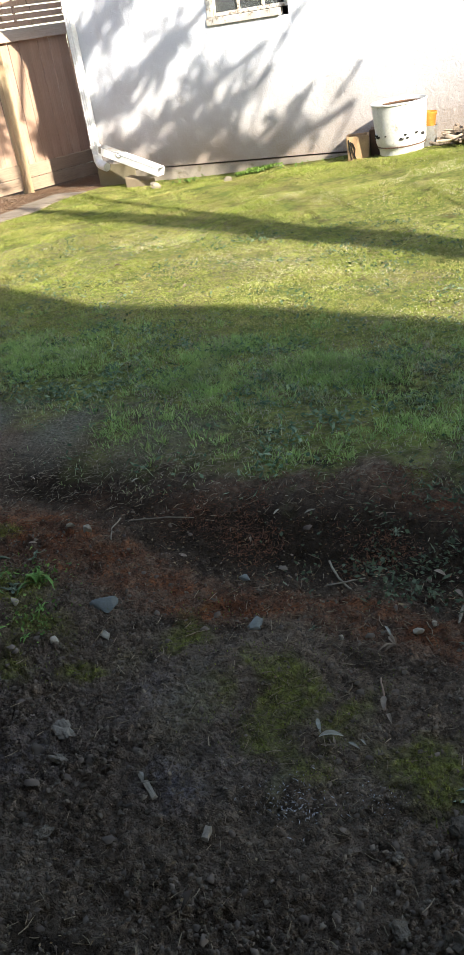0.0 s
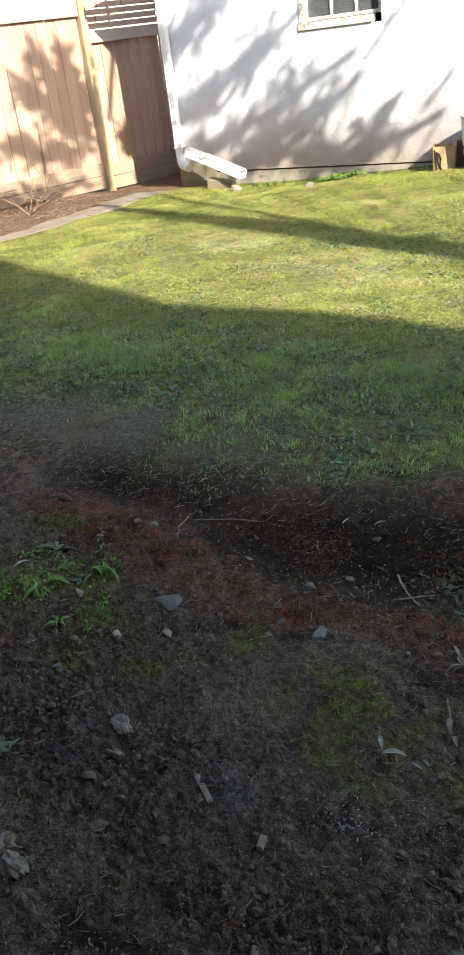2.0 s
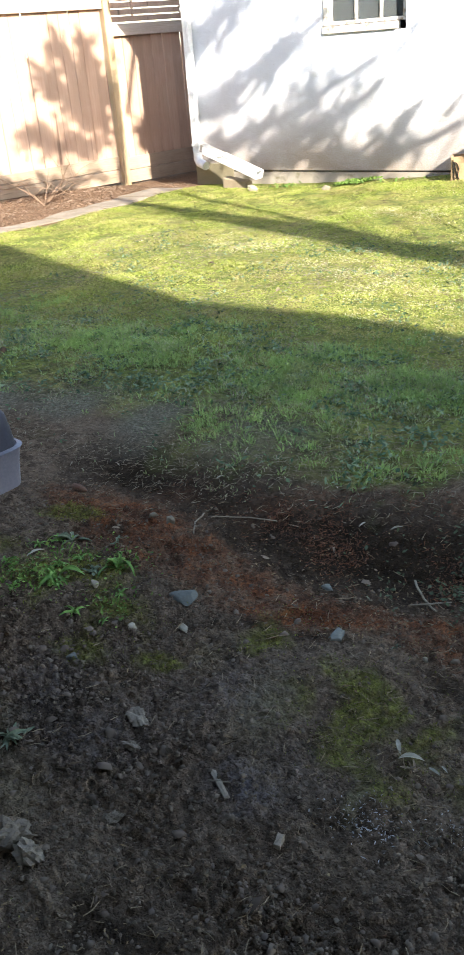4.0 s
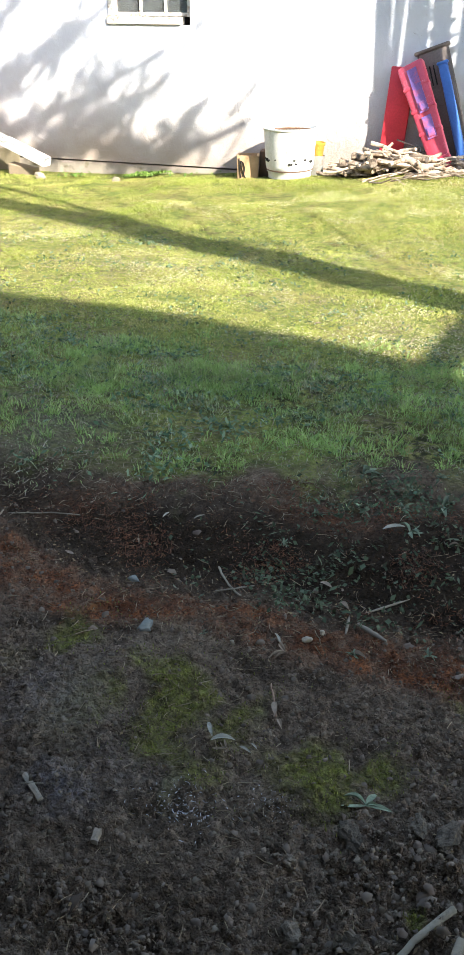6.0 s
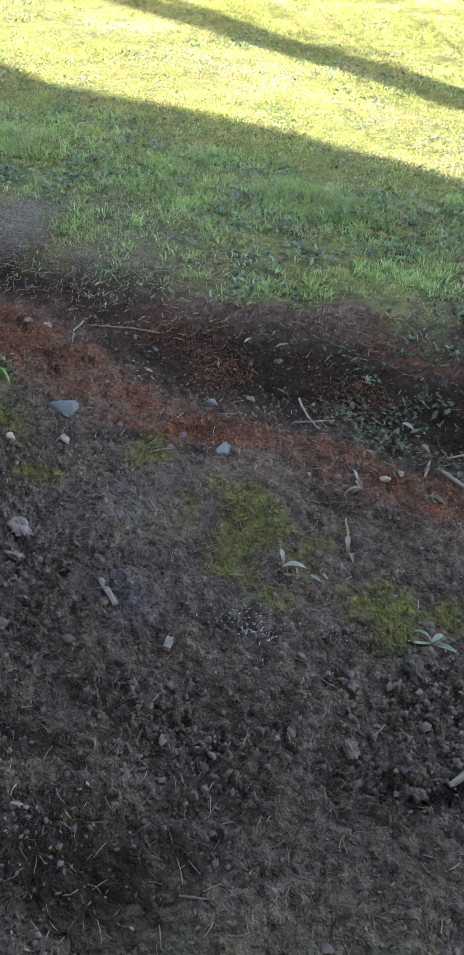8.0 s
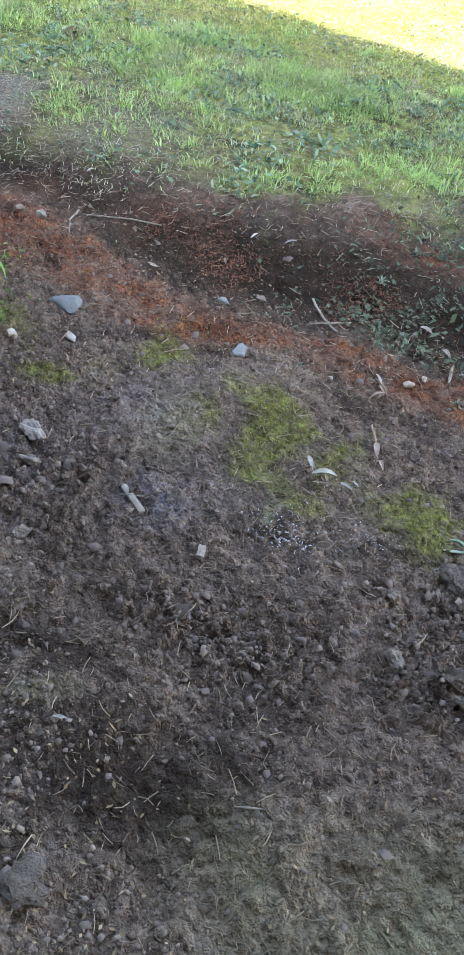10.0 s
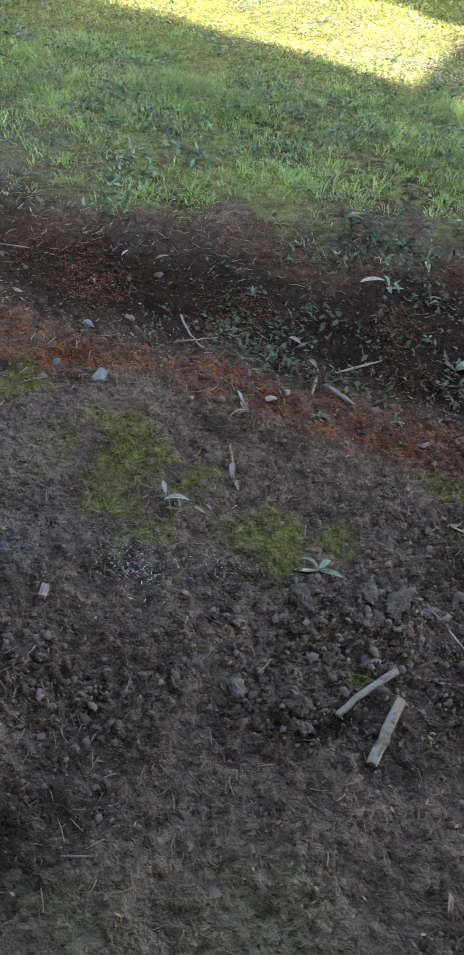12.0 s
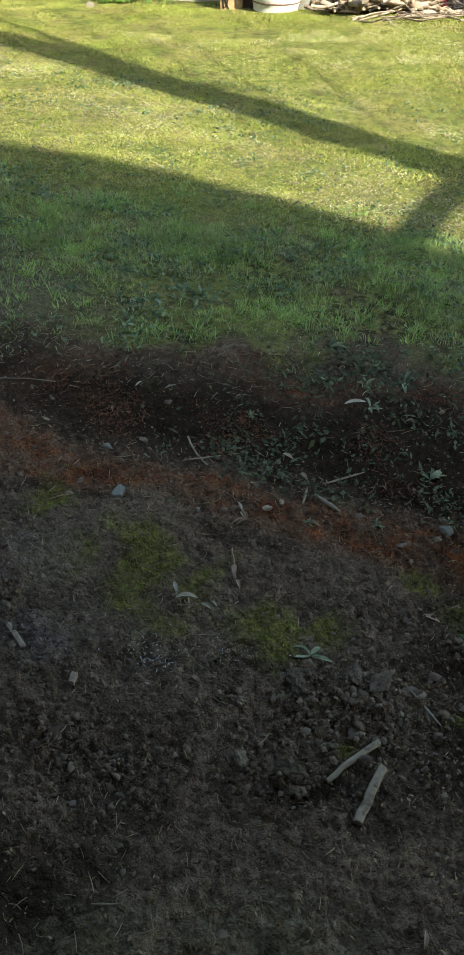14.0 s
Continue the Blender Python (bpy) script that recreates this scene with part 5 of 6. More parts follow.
def sticks(rng, x, y, length, width, lift=0.003, tilt=0.08):
    """A three-sided straw at each place."""
    n = len(x)
    a = rng.uniform(0, math.tau, n)
    dx, dy = np.cos(a) * length / 2, np.sin(a) * length / 2
    dz = rng.normal(0, tilt, n) * length
    c = np.stack([x, y, land(x, y) + lift + np.abs(dz) * 0.5], 1)
    u, s = np.stack([dx, dy, dz / 2], 1), np.stack([-np.sin(a) * width / 2, np.cos(a) * width / 2, 0 * a], 1)
    h = np.stack([0 * a, 0 * a, width * 0.8], 1)
    bow = np.stack([-np.sin(a), np.cos(a), 0 * a], 1) * (rng.normal(0, 0.06, n) * length)[:, None]
    v = np.stack([c - u - s, c - u + s, c - u + h, c - s + bow, c + s + bow, c + h + bow, c + u - s * 0.6, c + u + s * 0.6, c + u + h * 0.6], 1).reshape(-1, 3)
    k = (np.arange(n) * 9)[:, None]
    tris = []
    for o in (0, 3):
        for p, q in ((0, 1), (1, 2), (2, 0)):
            tris += [k + (o + p, o + q, o + q + 3), k + (o + p, o + q + 3, o + p + 3)]
    return v, np.stack(tris, 1).reshape(-1, 3)


def crumbs(rng, x, y, size, sink=0.25, facets=20, flat=0.6):
    """A rough, flattened lump at each place."""
    bm = bmesh.new()
    if facets == 20:
        bmesh.ops.create_icosphere(bm, subdivisions=1, radius=1.0)
    else:
        bmesh.ops.create_cone(bm, cap_ends=False, segments=5, radius1=1.0, radius2=0.55, depth=1.1)
        bmesh.ops.contextual_create(bm, geom=[v for v in bm.verts if v.co.z > 0])
        bmesh.ops.triangulate(bm, faces=bm.faces)
    bm.verts.index_update()
    base = np.array([v.co for v in bm.verts])
    face = np.array([[v.index for v in f.verts] for f in bm.faces])
    bm.free()
    n = len(x)
    jag = rng.uniform(0.55, 1.3, (n, len(base), 1))
    stretch = rng.uniform(0.65, 1.35, (n, 1, 3)) * (1, 1, flat)
    a = rng.uniform(0, math.tau, n)
    tip = rng.normal(0, 0.35, (n, 1))
    c, s = np.cos(a)[:, None], np.sin(a)[:, None]
    p = base[None] * jag * stretch * size[:, None, None]
    p = np.stack([p[..., 0] * c - p[..., 1] * s, p[..., 0] * s + p[..., 1] * c, p[..., 2] + tip * p[..., 0]], -1)
    p += np.stack([x, y, land(x, y) + size * flat * (0.8 - sink)], 1)[:, None]
    tris = face[None] + (np.arange(n) * len(base))[:, None, None]
    return p.reshape(-1, 3), tris.reshape(-1, 3)


def stuff(name, made, material, label, category):
    return tagged(new(name, strip_mesh(name, *made, material)), label, category, kind="stuff")


def joined(*made):
    v, f, n = [], [], 0
    for verts, tris in made:
        v.append(verts)
        f.append(tris + n)
        n += len(verts)
    return np.concatenate(v), np.concatenate(f)


R = np.random.RandomState(77)


def turf_weight(x, y):
    return zones(x, y)["lawn"] * (1 - 0.9 * fade(8.72, 8.95, y + 0.12 * value_noise(x, y, 4, 37)) * (x > -5)) * np.clip(0.62 + 0.5 * value_noise(x, y, 1.7, 31) + 0.5 * value_noise(x, y, 5, 32), 0.05, 1)


def clump(x, y, scale, seed):
    return np.clip(0.5 + 0.6 * value_noise(x, y, scale, seed) + 0.35 * value_noise(x, y, scale * 2.7, seed + 1), 0, 1)


GREEN_AT = [(-0.84, 2.78, 0.16, 0.10, 20), (-0.75, 2.98, 0.18, 0.10, 20), (-1.66, 2.89, 0.12, 0.08, 0), (-1.23, 3.54, 0.25, 0.12, 0), (-0.27, 3.30, 0.20, 0.12, 0), (-0.40, 3.06, 0.14, 0.08, 0), (-1.9, 3.0, 0.2, 0.08, 0), (-1.76, 3.4, 0.3, 0.12, 0), (-0.02, 4.0, 0.3, 0.2, 0), (-2.7, 3.6, 0.3, 0.15, 0), (0.2, 3.3, 0.25, 0.15, 0)]


def lawn():
    x, y = scatter(R, 620000, -7.2, 1.6, 3.5, 9.1, lambda a, b: turf_weight(a, b) * fade(3.5, 4.5, b))
    size = R.uniform(0.012, 0.026, len(x)) * (0.45 + 1.0 * clump(x, y, 5.5, 51))
    far = blades(R, x, y, size, R.uniform(0.004, 0.0085, len(x)), R.uniform(0.82, 0.995, len(x)))
    stuff("lawn_grass", far, M_GRASS, "short bright green lawn with straw-coloured blades", "grass")
    x, y = scatter(R, 420000, -5.2, 1.2, 2.2, 4.5, lambda a, b: turf_weight(a, b) * (1 - fade(3.5, 4.5, b)) * (0.30 + 0.70 * fade(2.7, 3.6, b)) * (0.14 + 0.86 * clump(a, b, 4.6, 53) ** 1.8))
    size = R.uniform(0.012, 0.030, len(x)) * (0.4 + 1.2 * clump(x, y, 7, 55))
    near = blades(R, x, y, size, R.uniform(0.0022, 0.0045, len(x)), R.uniform(0.45, 0.98, len(x)))
    stuff("coarse_shade_grass", near, M_GRASS_SHADE, "thin patchy shaded grass at the lawn's edge", "grass")
    x, y = scatter(R, 26000, -4.6, 1.1, 2.4, 4.9, lambda a, b: turf_weight(a, b) * np.clip(0.05 + 1.0 * clump(a, b, 3.4, 91) ** 2.5 + 0.9 * spots(a, b, GREEN_AT), 0, 1) * (1 - 0.8 * zones(a, b)["thin"]) * fade(0.02, 0.35, b - lawn_edge(a)) * (1 - fade(3.8, 4.6, b)))
    stuff("grass_tufts", tufts(R, x, y, 18, 0.026, 0.022, 0.052), M_TUFT, "longer bright green tufts in the shaded grass", "grass")
    x, y = scatter(R, 80000, -4.6, 1.1, 2.35, 6.5, lambda a, b: zones(a, b)["lawn"] * (1 - 0.7 * fade(3.8, 4.6, b)) * clump(a, b, 4.4, 57) ** 3)
    stuff("lawn_weeds", flat_bits(R, x, y, R.uniform(0.014, 0.042, len(x)), R.uniform(0.006, 0.017, len(x)), R.uniform(0.004, 0.022, len(x)), 0.4), M_CLOVER, "small-leaved weeds and clover in shaded grass", "weeds")
    x, y = scatter(R, 110000, -5.0, 1.2, 2.0, 7.0, lambda a, b: np.clip(0.55 * zones(a, b)["lawn"] + 0.7 * np.exp(-(((b - lawn_edge(a) - 0.05) / 0.22) ** 2)) + 0.9 * zones(a, b)["thin"], 0, 1) * np.clip(0.35 + 0.8 * value_noise(a, b, 2.1, 35), 0.03, 1))
    stuff("thatch", sticks(R, x, y, R.uniform(0.012, 0.04, len(x)), R.uniform(0.0012, 0.0024, len(x)), 0.008, 0.2), M_STRAW, "dead straw lying in the lawn", "thatch")
    x, y = scatter(R, 190000, -4.6, 1.2, 4.0, 8.8, lambda a, b: np.clip(1.9 * spots(a, b, [(-0.8, 4.85, 1.0, 0.55, -15), (-1.6, 5.1, 0.6, 0.25, -10), (-0.2, 4.6, 0.5, 0.4, 0), (-0.4, 6.2, 0.8, 0.5, 0), (-2.2, 5.6, 0.9, 0.35, -10), (-0.9, 7.6, 1.2, 0.5, 0), (-3.6, 6.2, 0.6, 0.4, 0), (-2.6, 7.4, 0.8, 0.35, 0)]) * clump(a, b, 2.6, 63) ** 1.4 * 1.1, 0, 1))
    stuff("bleached_grass", blades(R, x, y, R.uniform(0.008, 0.020, len(x)), R.uniform(0.003, 0.007, len(x)), R.uniform(0.93, 0.998, len(x))), M_DRYGRASS, "bleached straw-coloured grass in worn sunny patches", "grass")
    x, y = scatter(R, 5200, -5.0, -2.6, 8.80, 9.14, lambda a, b: np.clip(-0.15 + 1.1 * value_noise(a, b, 3.0, 36), 0.01, 1))
    stuff("wall_weeds", flat_bits(R, x, y, R.uniform(0.02, 0.05, len(x)), R.uniform(0.01, 0.03, len(x)), 0.03, 0.6), M_LUSH, "low leafy weeds along the foot of the wall", "weeds")


def dirt_weight(x, y):
    return (1 - fade(-0.25, 0.15, y - lawn_edge(x)))


def litter():
    x, y = scatter(R, 9000, -2.9, 0.9, 0.1, 2.6, lambda a, b: dirt_weight(a, b) * (1 - 0.75 * fade(1.95, 2.15, b)) * np.clip(0.45 + 0.6 * value_noise(a, b, 2.4, 41), 0.05, 1))
    thin = sticks(R, x, y, R.uniform(0.010, 0.030, len(x)), R.uniform(0.0008, 0.0016, len(x)))
    x, y = scatter(R, 4200, -2.9, 0.9, 0.1, 2.6, lambda a, b: dirt_weight(a, b) * np.clip(0.30 + 0.7 * value_noise(a, b, 2.9, 47), 0.06, 1) * (1 - 0.75 * spots(a, b, [(0.0, 0.55, 0.35, 0.25, 0)])) * (1 - 0.6 * fade(1.9, 2.2, b)))
    stuff("fallen_needles", joined(thin, sticks(R, x, y, R.uniform(0.018, 0.042, len(x)), R.uniform(0.0014, 0.0027, len(x)), 0.004, 0.14)), M_NEEDLE, "scattered dry conifer needles and straws on soil", "needles")
    rough = lambda a, b: dirt_weight(a, b) * (1 - 0.5 * np.clip(zones(a, b)["dark"], 0, 1)) * np.clip(0.30 + 0.8 * cloddy(a, b) + 0.35 * value_noise(a, b, 3, 27), 0.06, 1)
    x, y = scatter(R, 80000, -2.3, 0.55, 0.22, 2.5, lambda a, b: dirt_weight(a, b) * np.clip(0.35 + 0.5 * cloddy(a, b) + 0.5 * value_noise(a, b, 4, 27), 0.08, 1) * (1 - 0.6 * spots(a, b, [(0.05, 0.5, 0.3, 0.22, 0)])) * (1 - 0.9 * fade(0.2, 0.6, zones(a, b)["dark"])) * (1 - 0.85 * fade(0.2, 0.6, zones(a, b)["moss"])) * (1 - 0.7 * fade(0.3, 0.7, zones(a, b)["rust"])))
    small = crumbs(R, x, y, np.clip(0.0026 * np.exp(R.normal(0, 0.5, len(x))), 0.0012, 0.008), 0.3, 10, 0.65)
    x, y = scatter(R, 18000, -2.5, 0.62, 0.22, 2.6, lambda a, b: rough(a, b) * (0.25 + 0.75 * cloddy(a, b)))
    large = crumbs(R, x, y, 0.0046 * np.exp(R.normal(0, 0.55, len(x))), 0.42, 10, 0.5)
    stuff("soil_crumbs", small, M_CRUMB, "loose crumbs of dark soil", "soil")
    stuff("soil_flakes", large, M_FLAKE, "broken flakes of drying soil", "soil")
    n = 170
    x, y = R.normal(-0.47, 0.05, n), R.normal(1.19, 0.034, n)
    more = flat_bits(R, R.normal(-0.29, 0.03, 60), R.normal(1.24, 0.02, 60), R.uniform(0.002, 0.006, 60), R.uniform(0.001, 0.003, 60))
    stuff("ash_flecks", joined(flat_bits(R, x, y, R.uniform(0.004, 0.014, n), R.uniform(0.001, 0.0025, n)), more), M_WHITEASH, "white ash flecks on dark soil", "ash")
    x, y = scatter(R, 110, -1.9, 0.6, 1.75, 2.75, lambda a, b: 0.25 + 0.75 * (a > -0.9))
    stuff("dry_stalks", sticks(R, x, y, R.uniform(0.03, 0.08, len(x)), R.uniform(0.0010, 0.0021, len(x)), 0.006, 0.10), M_NEEDLE, "pale dry stalks in the hollow", "stalks")
    heaps = []
    for cx, cy, r, n in ((-0.06, 0.96, 0.07, 50), (0.10, 1.24, 0.14, 70), (-1.42, 1.28, 0.16, 110), (-1.62, 1.66, 0.2, 90), (-1.12, 1.2, 0.08, 30), (-1.75, 1.95, 0.12, 40), (0.12, 1.08, 0.08, 40), (-1.30, 1.55, 0.1, 50), (-0.12, 1.05, 0.16, 130), (0.15, 1.16, 0.12, 110), (-1.5, 1.15, 0.22, 220), (-1.0, 1.0, 0.22, 110), (-0.55, 0.9, 0.25, 110), (-1.2, 0.6, 0.25, 90), (0.1, 1.45, 0.15, 70)):
        heaps.append((R.normal(cx, r, n), R.normal(cy, r * 0.6, n), np.clip(0.0045 * np.exp(R.normal(0, 0.45, n)), 0.002, 0.011)))
    hx, hy, hs = (np.concatenate(c) for c in zip(*heaps))
    stuff("soil_clods", crumbs(R, hx, hy, hs, 0.45, 10, 0.6), M_FLAKE, "lumps of dug soil in small heaps", "soil")
    x, y = scatter(R, 13000, -2.9, 0.9, 0.1, 2.9, lambda a, b: np.clip(dirt_weight(a, b), 0.1, 1) * (1 - 0.5 * fade(1.9, 2.2, b)) * np.clip(0.3 + 0.7 * value_noise(a, b, 2.8, 43), 0.05, 1))
    stuff("leaf_litter", flat_bits(R, x, y, R.uniform(0.005, 0.017, len(x)), R.uniform(0.0025, 0.007, len(x))), M_BITS, "small scraps of dead leaf and bark on soil", "litter")
    x, y = scatter(R, 90000, -2.6, 0.9, 1.55, 2.65, lambda a, b: zones(a, b)["rust"] ** 1.3 * np.clip(0.25 + 0.7 * value_noise(a, b, 9, 44), 0.05, 1))
    strip = sticks(R, x, y, R.uniform(0.006, 0.018, len(x)), R.uniform(0.0010, 0.0020, len(x)), 0.002, 0.35)
    x, y = scatter(R, 42000, -1.3, 0.9, 1.9, 2.75, lambda a, b: fade(1.9, 2.2, b) * (1 - fade(-0.1, 0.15, b - lawn_edge(a))) * np.clip(-0.1 + 1.3 * value_noise(a, b, 5, 48), 0.02, 1))
    strip = joined(strip, sticks(R, x, y, R.uniform(0.005, 0.016, len(x)), R.uniform(0.0012, 0.0024, len(x)), 0.003, 0.5))
    stuff("red_needle_litter", strip, M_REDBITS, "rust-red conifer litter in a long strip", "litter")
    x, y = scatter(R, 150000, -2.4, 0.6, 0.4, 2.2, lambda a, b: zones(a, b)["moss"] ** 1.3 * np.clip(0.5 + 0.7 * value_noise(a, b, 13, 45) + 0.5 * value_noise(a, b, 33, 46), 0.02, 1))
    stuff("moss", blades(R, x, y, R.uniform(0.004, 0.011, len(x)), R.uniform(0.002, 0.0035, len(x)), R.uniform(0.2, 0.9, len(x))), M_MOSS, "low yellow-green moss cushions on soil", "moss")
    x, y = scatter(R, 21000, -1.0, 0.8, 1.9, 3.1, lambda a, b: spots(a, b, [(0.05, 2.85, 0.4, 0.12, 5), (-0.45, 2.2, 0.25, 0.28, 30), (-0.40, 2.62, 0.2, 0.18, 0), (0.05, 2.3, 0.3, 0.22, 0), (-0.1, 2.75, 0.3, 0.14, 0), (0.4, 2.2, 0.3, 0.3, 0), (-0.2, 2.05, 0.3, 0.14, 10)]) * 0.9 * clump(a, b, 6.5, 61) ** 1.7)
    stuff("low_clover", flat_bits(R, x, y, 0.016 * np.exp(R.normal(0, 0.4, len(x))), 0.009 * np.exp(R.normal(0, 0.35, len(x))), R.uniform(0.003, 0.022, len(x)), 0.5), M_GREYCOVER, "grey-green low ground cover in the hollow", "ground cover")
    x, y = scatter(R, 11000, -2.3, -1.3, 1.35, 2.0, lambda a, b: spots(a, b, [(-1.78, 1.68, 0.22, 0.13, 0), (-1.52, 1.60, 0.10, 0.07, 0), (-2.0, 1.62, 0.2, 0.1, 0), (-1.62, 1.80, 0.1, 0.07, 0)]) * clump(a, b, 7, 65) ** 1.5)
    stuff("lush_weeds", flat_bits(R, x, y, 0.012 * np.exp(R.normal(0, 0.4, len(x))), 0.006 * np.exp(R.normal(0, 0.4, len(x))), R.uniform(0.003, 0.030, len(x)), 0.6), M_LUSH, "lush bright green small-leaved weeds in a mossy corner", "weeds")
    x, y = scatter(R, 26000, -9.5, -5.7, 3.6, 9.6, lambda a, b: zones(a, b)["bed"] * (b < 9.9) * 0.8)
    stuff("bark_mulch", flat_bits(R, x, y, R.uniform(0.015, 0.05, len(x)), R.uniform(0.006, 0.02, len(x)), 0.006, 0.2), M_MULCH, "brown bark and leaf mulch in the bed", "mulch")


lawn()
litter()


# ---- single small things on the ground ----
def stone(at, size, seed, label, material=M_STONE, turn=0, tilt=0, jag=0.3, name="stone"):
    x, y = at
    ob = part(name, rock_mesh(size, seed, jag, 3, name == "stone"), material, None, smooth=30 if name == "stone" else 12, at=pose(x, y, land_at(x, y) + size[2] * 0.45 + 0.006, tilt, 0, turn))
    return tagged(ob, label, name.replace("_", " "), "loose stones" if name == "stone" else "")


for at, size, seed, label, material, turn, tilt in (
        ((-1.30, 1.73), (0.055, 0.040, 0.012), 1, "flat grey slate chip lying on soil", M_STONE, 15, 12),
        ((-1.22, 1.60), (0.034, 0.014, 0.006), 2, "narrow pale stone sliver on soil", M_PALE, -40, 8),
        ((-1.36, 1.53), (0.020, 0.017, 0.012), 3, "small grey pebble on mossy soil", M_PALE, 0, 0),
        ((-1.45, 1.36), (0.022, 0.016, 0.012), 4, "small blue-grey pebble on soil", M_STONE, 20, 0),
        ((-0.785, 1.735), (0.026, 0.030, 0.010), 5, "triangular blue-grey slate chip", M_STONE, 30, 14),
        ((-0.92, 1.965), (0.026, 0.013, 0.007), 6, "thin blue-grey slate chip on red litter", M_STONE, -10, 8),
        ((-1.575, 2.07), (0.022, 0.018, 0.018), 7, "pale rounded pebble on soil", M_PALE, 0, 0),
        ((-1.65, 2.075), (0.018, 0.010, 0.009), 8, "pale chipped pebble on soil", M_PALE, 30, 10),
        ((-1.60, 1.66), (0.024, 0.013, 0.009), 9, "pale flat pebble among weeds", M_PALE, -20, 0),
        ((-0.30, 1.86), (0.009, 0.009, 0.008), 10, "small round grey pebble", M_PALE, 0, 0),
        ((-0.335, 1.815), (0.017, 0.012, 0.009), 11, "rough grey stone beside a leaf", M_PALE, 0, 10),
        ((0.20, 1.90), (0.026, 0.018, 0.014), 12, "dark grey stone in the hollow", M_STONE, 0, 0),
        ((-0.53, 1.74), (0.009, 0.008, 0.008), 13, "tiny tan pebble on soil", M_PALE, 0, 0),
        ((-4.84, 8.68), (0.07, 0.05, 0.04), 14, "white stone at the foot of the wall", M_PALE, 0, 0),
        ((-3.89, 8.60), (0.05, 0.035, 0.03), 15, "white stone in the grass", M_PALE, 0, 0)):
    stone(at, size, seed, label, material, turn, tilt)
for at, size, seed, label in (((-0.11, 1.215), (0.032, 0.022, 0.015), 21, "flat cracked lump of dry soil"), ((-0.06, 0.97), (0.024, 0.020, 0.021), 22, "crumbly grey lump of soil"), ((-0.035, 0.925), (0.014, 0.012, 0.013), 23, "small crumbly lump of soil"),
                              ((0.09, 1.27), (0.036, 0.022, 0.013), 24, "flat grey lump of soil"), ((0.03, 1.28), (0.026, 0.014, 0.011), 25, "flat grey lump of soil"), ((-1.12, 1.225), (0.035, 0.022, 0.015), 26, "pale broken lump of soil"),
                              ((-1.08, 1.14), (0.024, 0.010, 0.009), 27, "thin pale lump of soil"), ((-1.160, 0.80), (0.040, 0.032, 0.034), 28, "rounded pale hard lump of soil"), ((-1.095, 0.785), (0.024, 0.036, 0.026), 29, "pale hard lump of soil"),
                              ((-0.18, 0.965), (0.022, 0.016, 0.013), 30, "flat dull lump of soil"), ((-0.22, 1.11), (0.012, 0.010, 0.009), 31, "small dull lump of soil"), ((-0.63, 0.335), (0.036, 0.036, 0.011), 32, "flat lump of grey soil"), ((-1.0, 0.95), (0.022, 0.014, 0.011), 33, "small dull lump of soil")):
    stone(at, size, seed, label, M_PALECLOD if "pale" in label else M_CLOD, seed * 40, 5, 0.65, "soil_clod")


def strewn_pebbles():
    """Dusty pebbles trodden into the soil, and crumbling lumps on it."""
    rng = random.Random(64)
    shapes = [mesh_of(rock_mesh((1.0, 0.72, 0.38), 40 + k, 0.8, 2, True), "pebble", M_DUSTY, 30) for k in range(5)]
    for k in range(70):
        x, y = (rng.uniform(-0.88, -0.22), rng.uniform(0.18, 0.66)) if k < 45 else (rng.uniform(-1.7, 0.4), rng.uniform(0.35, 1.55))
        r = rng.uniform(0.004, 0.009) if k < 45 else rng.uniform(0.003, 0.006)
        ob = part("pebble", shapes[k % 5], None, None, at=pose(x, y, land_at(x, y) + r * 0.02, rng.uniform(-12, 12), 0, rng.uniform(0, 360)) @ Matrix.Scale(r, 4))
        tagged(ob, "small dusty grey pebble trodden into soil", "pebble", "trodden pebbles")
    lumps = [mesh_of(rock_mesh((1.0, 0.8, 0.45), 60 + k, 1.1, 3, True), "soil_lump", M_LUMP, 15) for k in range(5)]
    for k in range(70):
        cx, cy, a, b, turn = CLODDY_AT[k % 7]
        x, y = cx + rng.gauss(0, 0.5) * a, cy + rng.gauss(0, 0.5) * b
        r = rng.uniform(0.006, 0.013)
        ob = part("soil_lump", lumps[k % 5], None, None, at=pose(x, y, land_at(x, y) + r * 0.2, rng.uniform(-20, 20), 0, rng.uniform(0, 360)) @ Matrix.Scale(r, 4))
        tagged(ob, "crumbly dark lump of broken soil", "soil lump", "soil lumps")


strewn_pebbles()


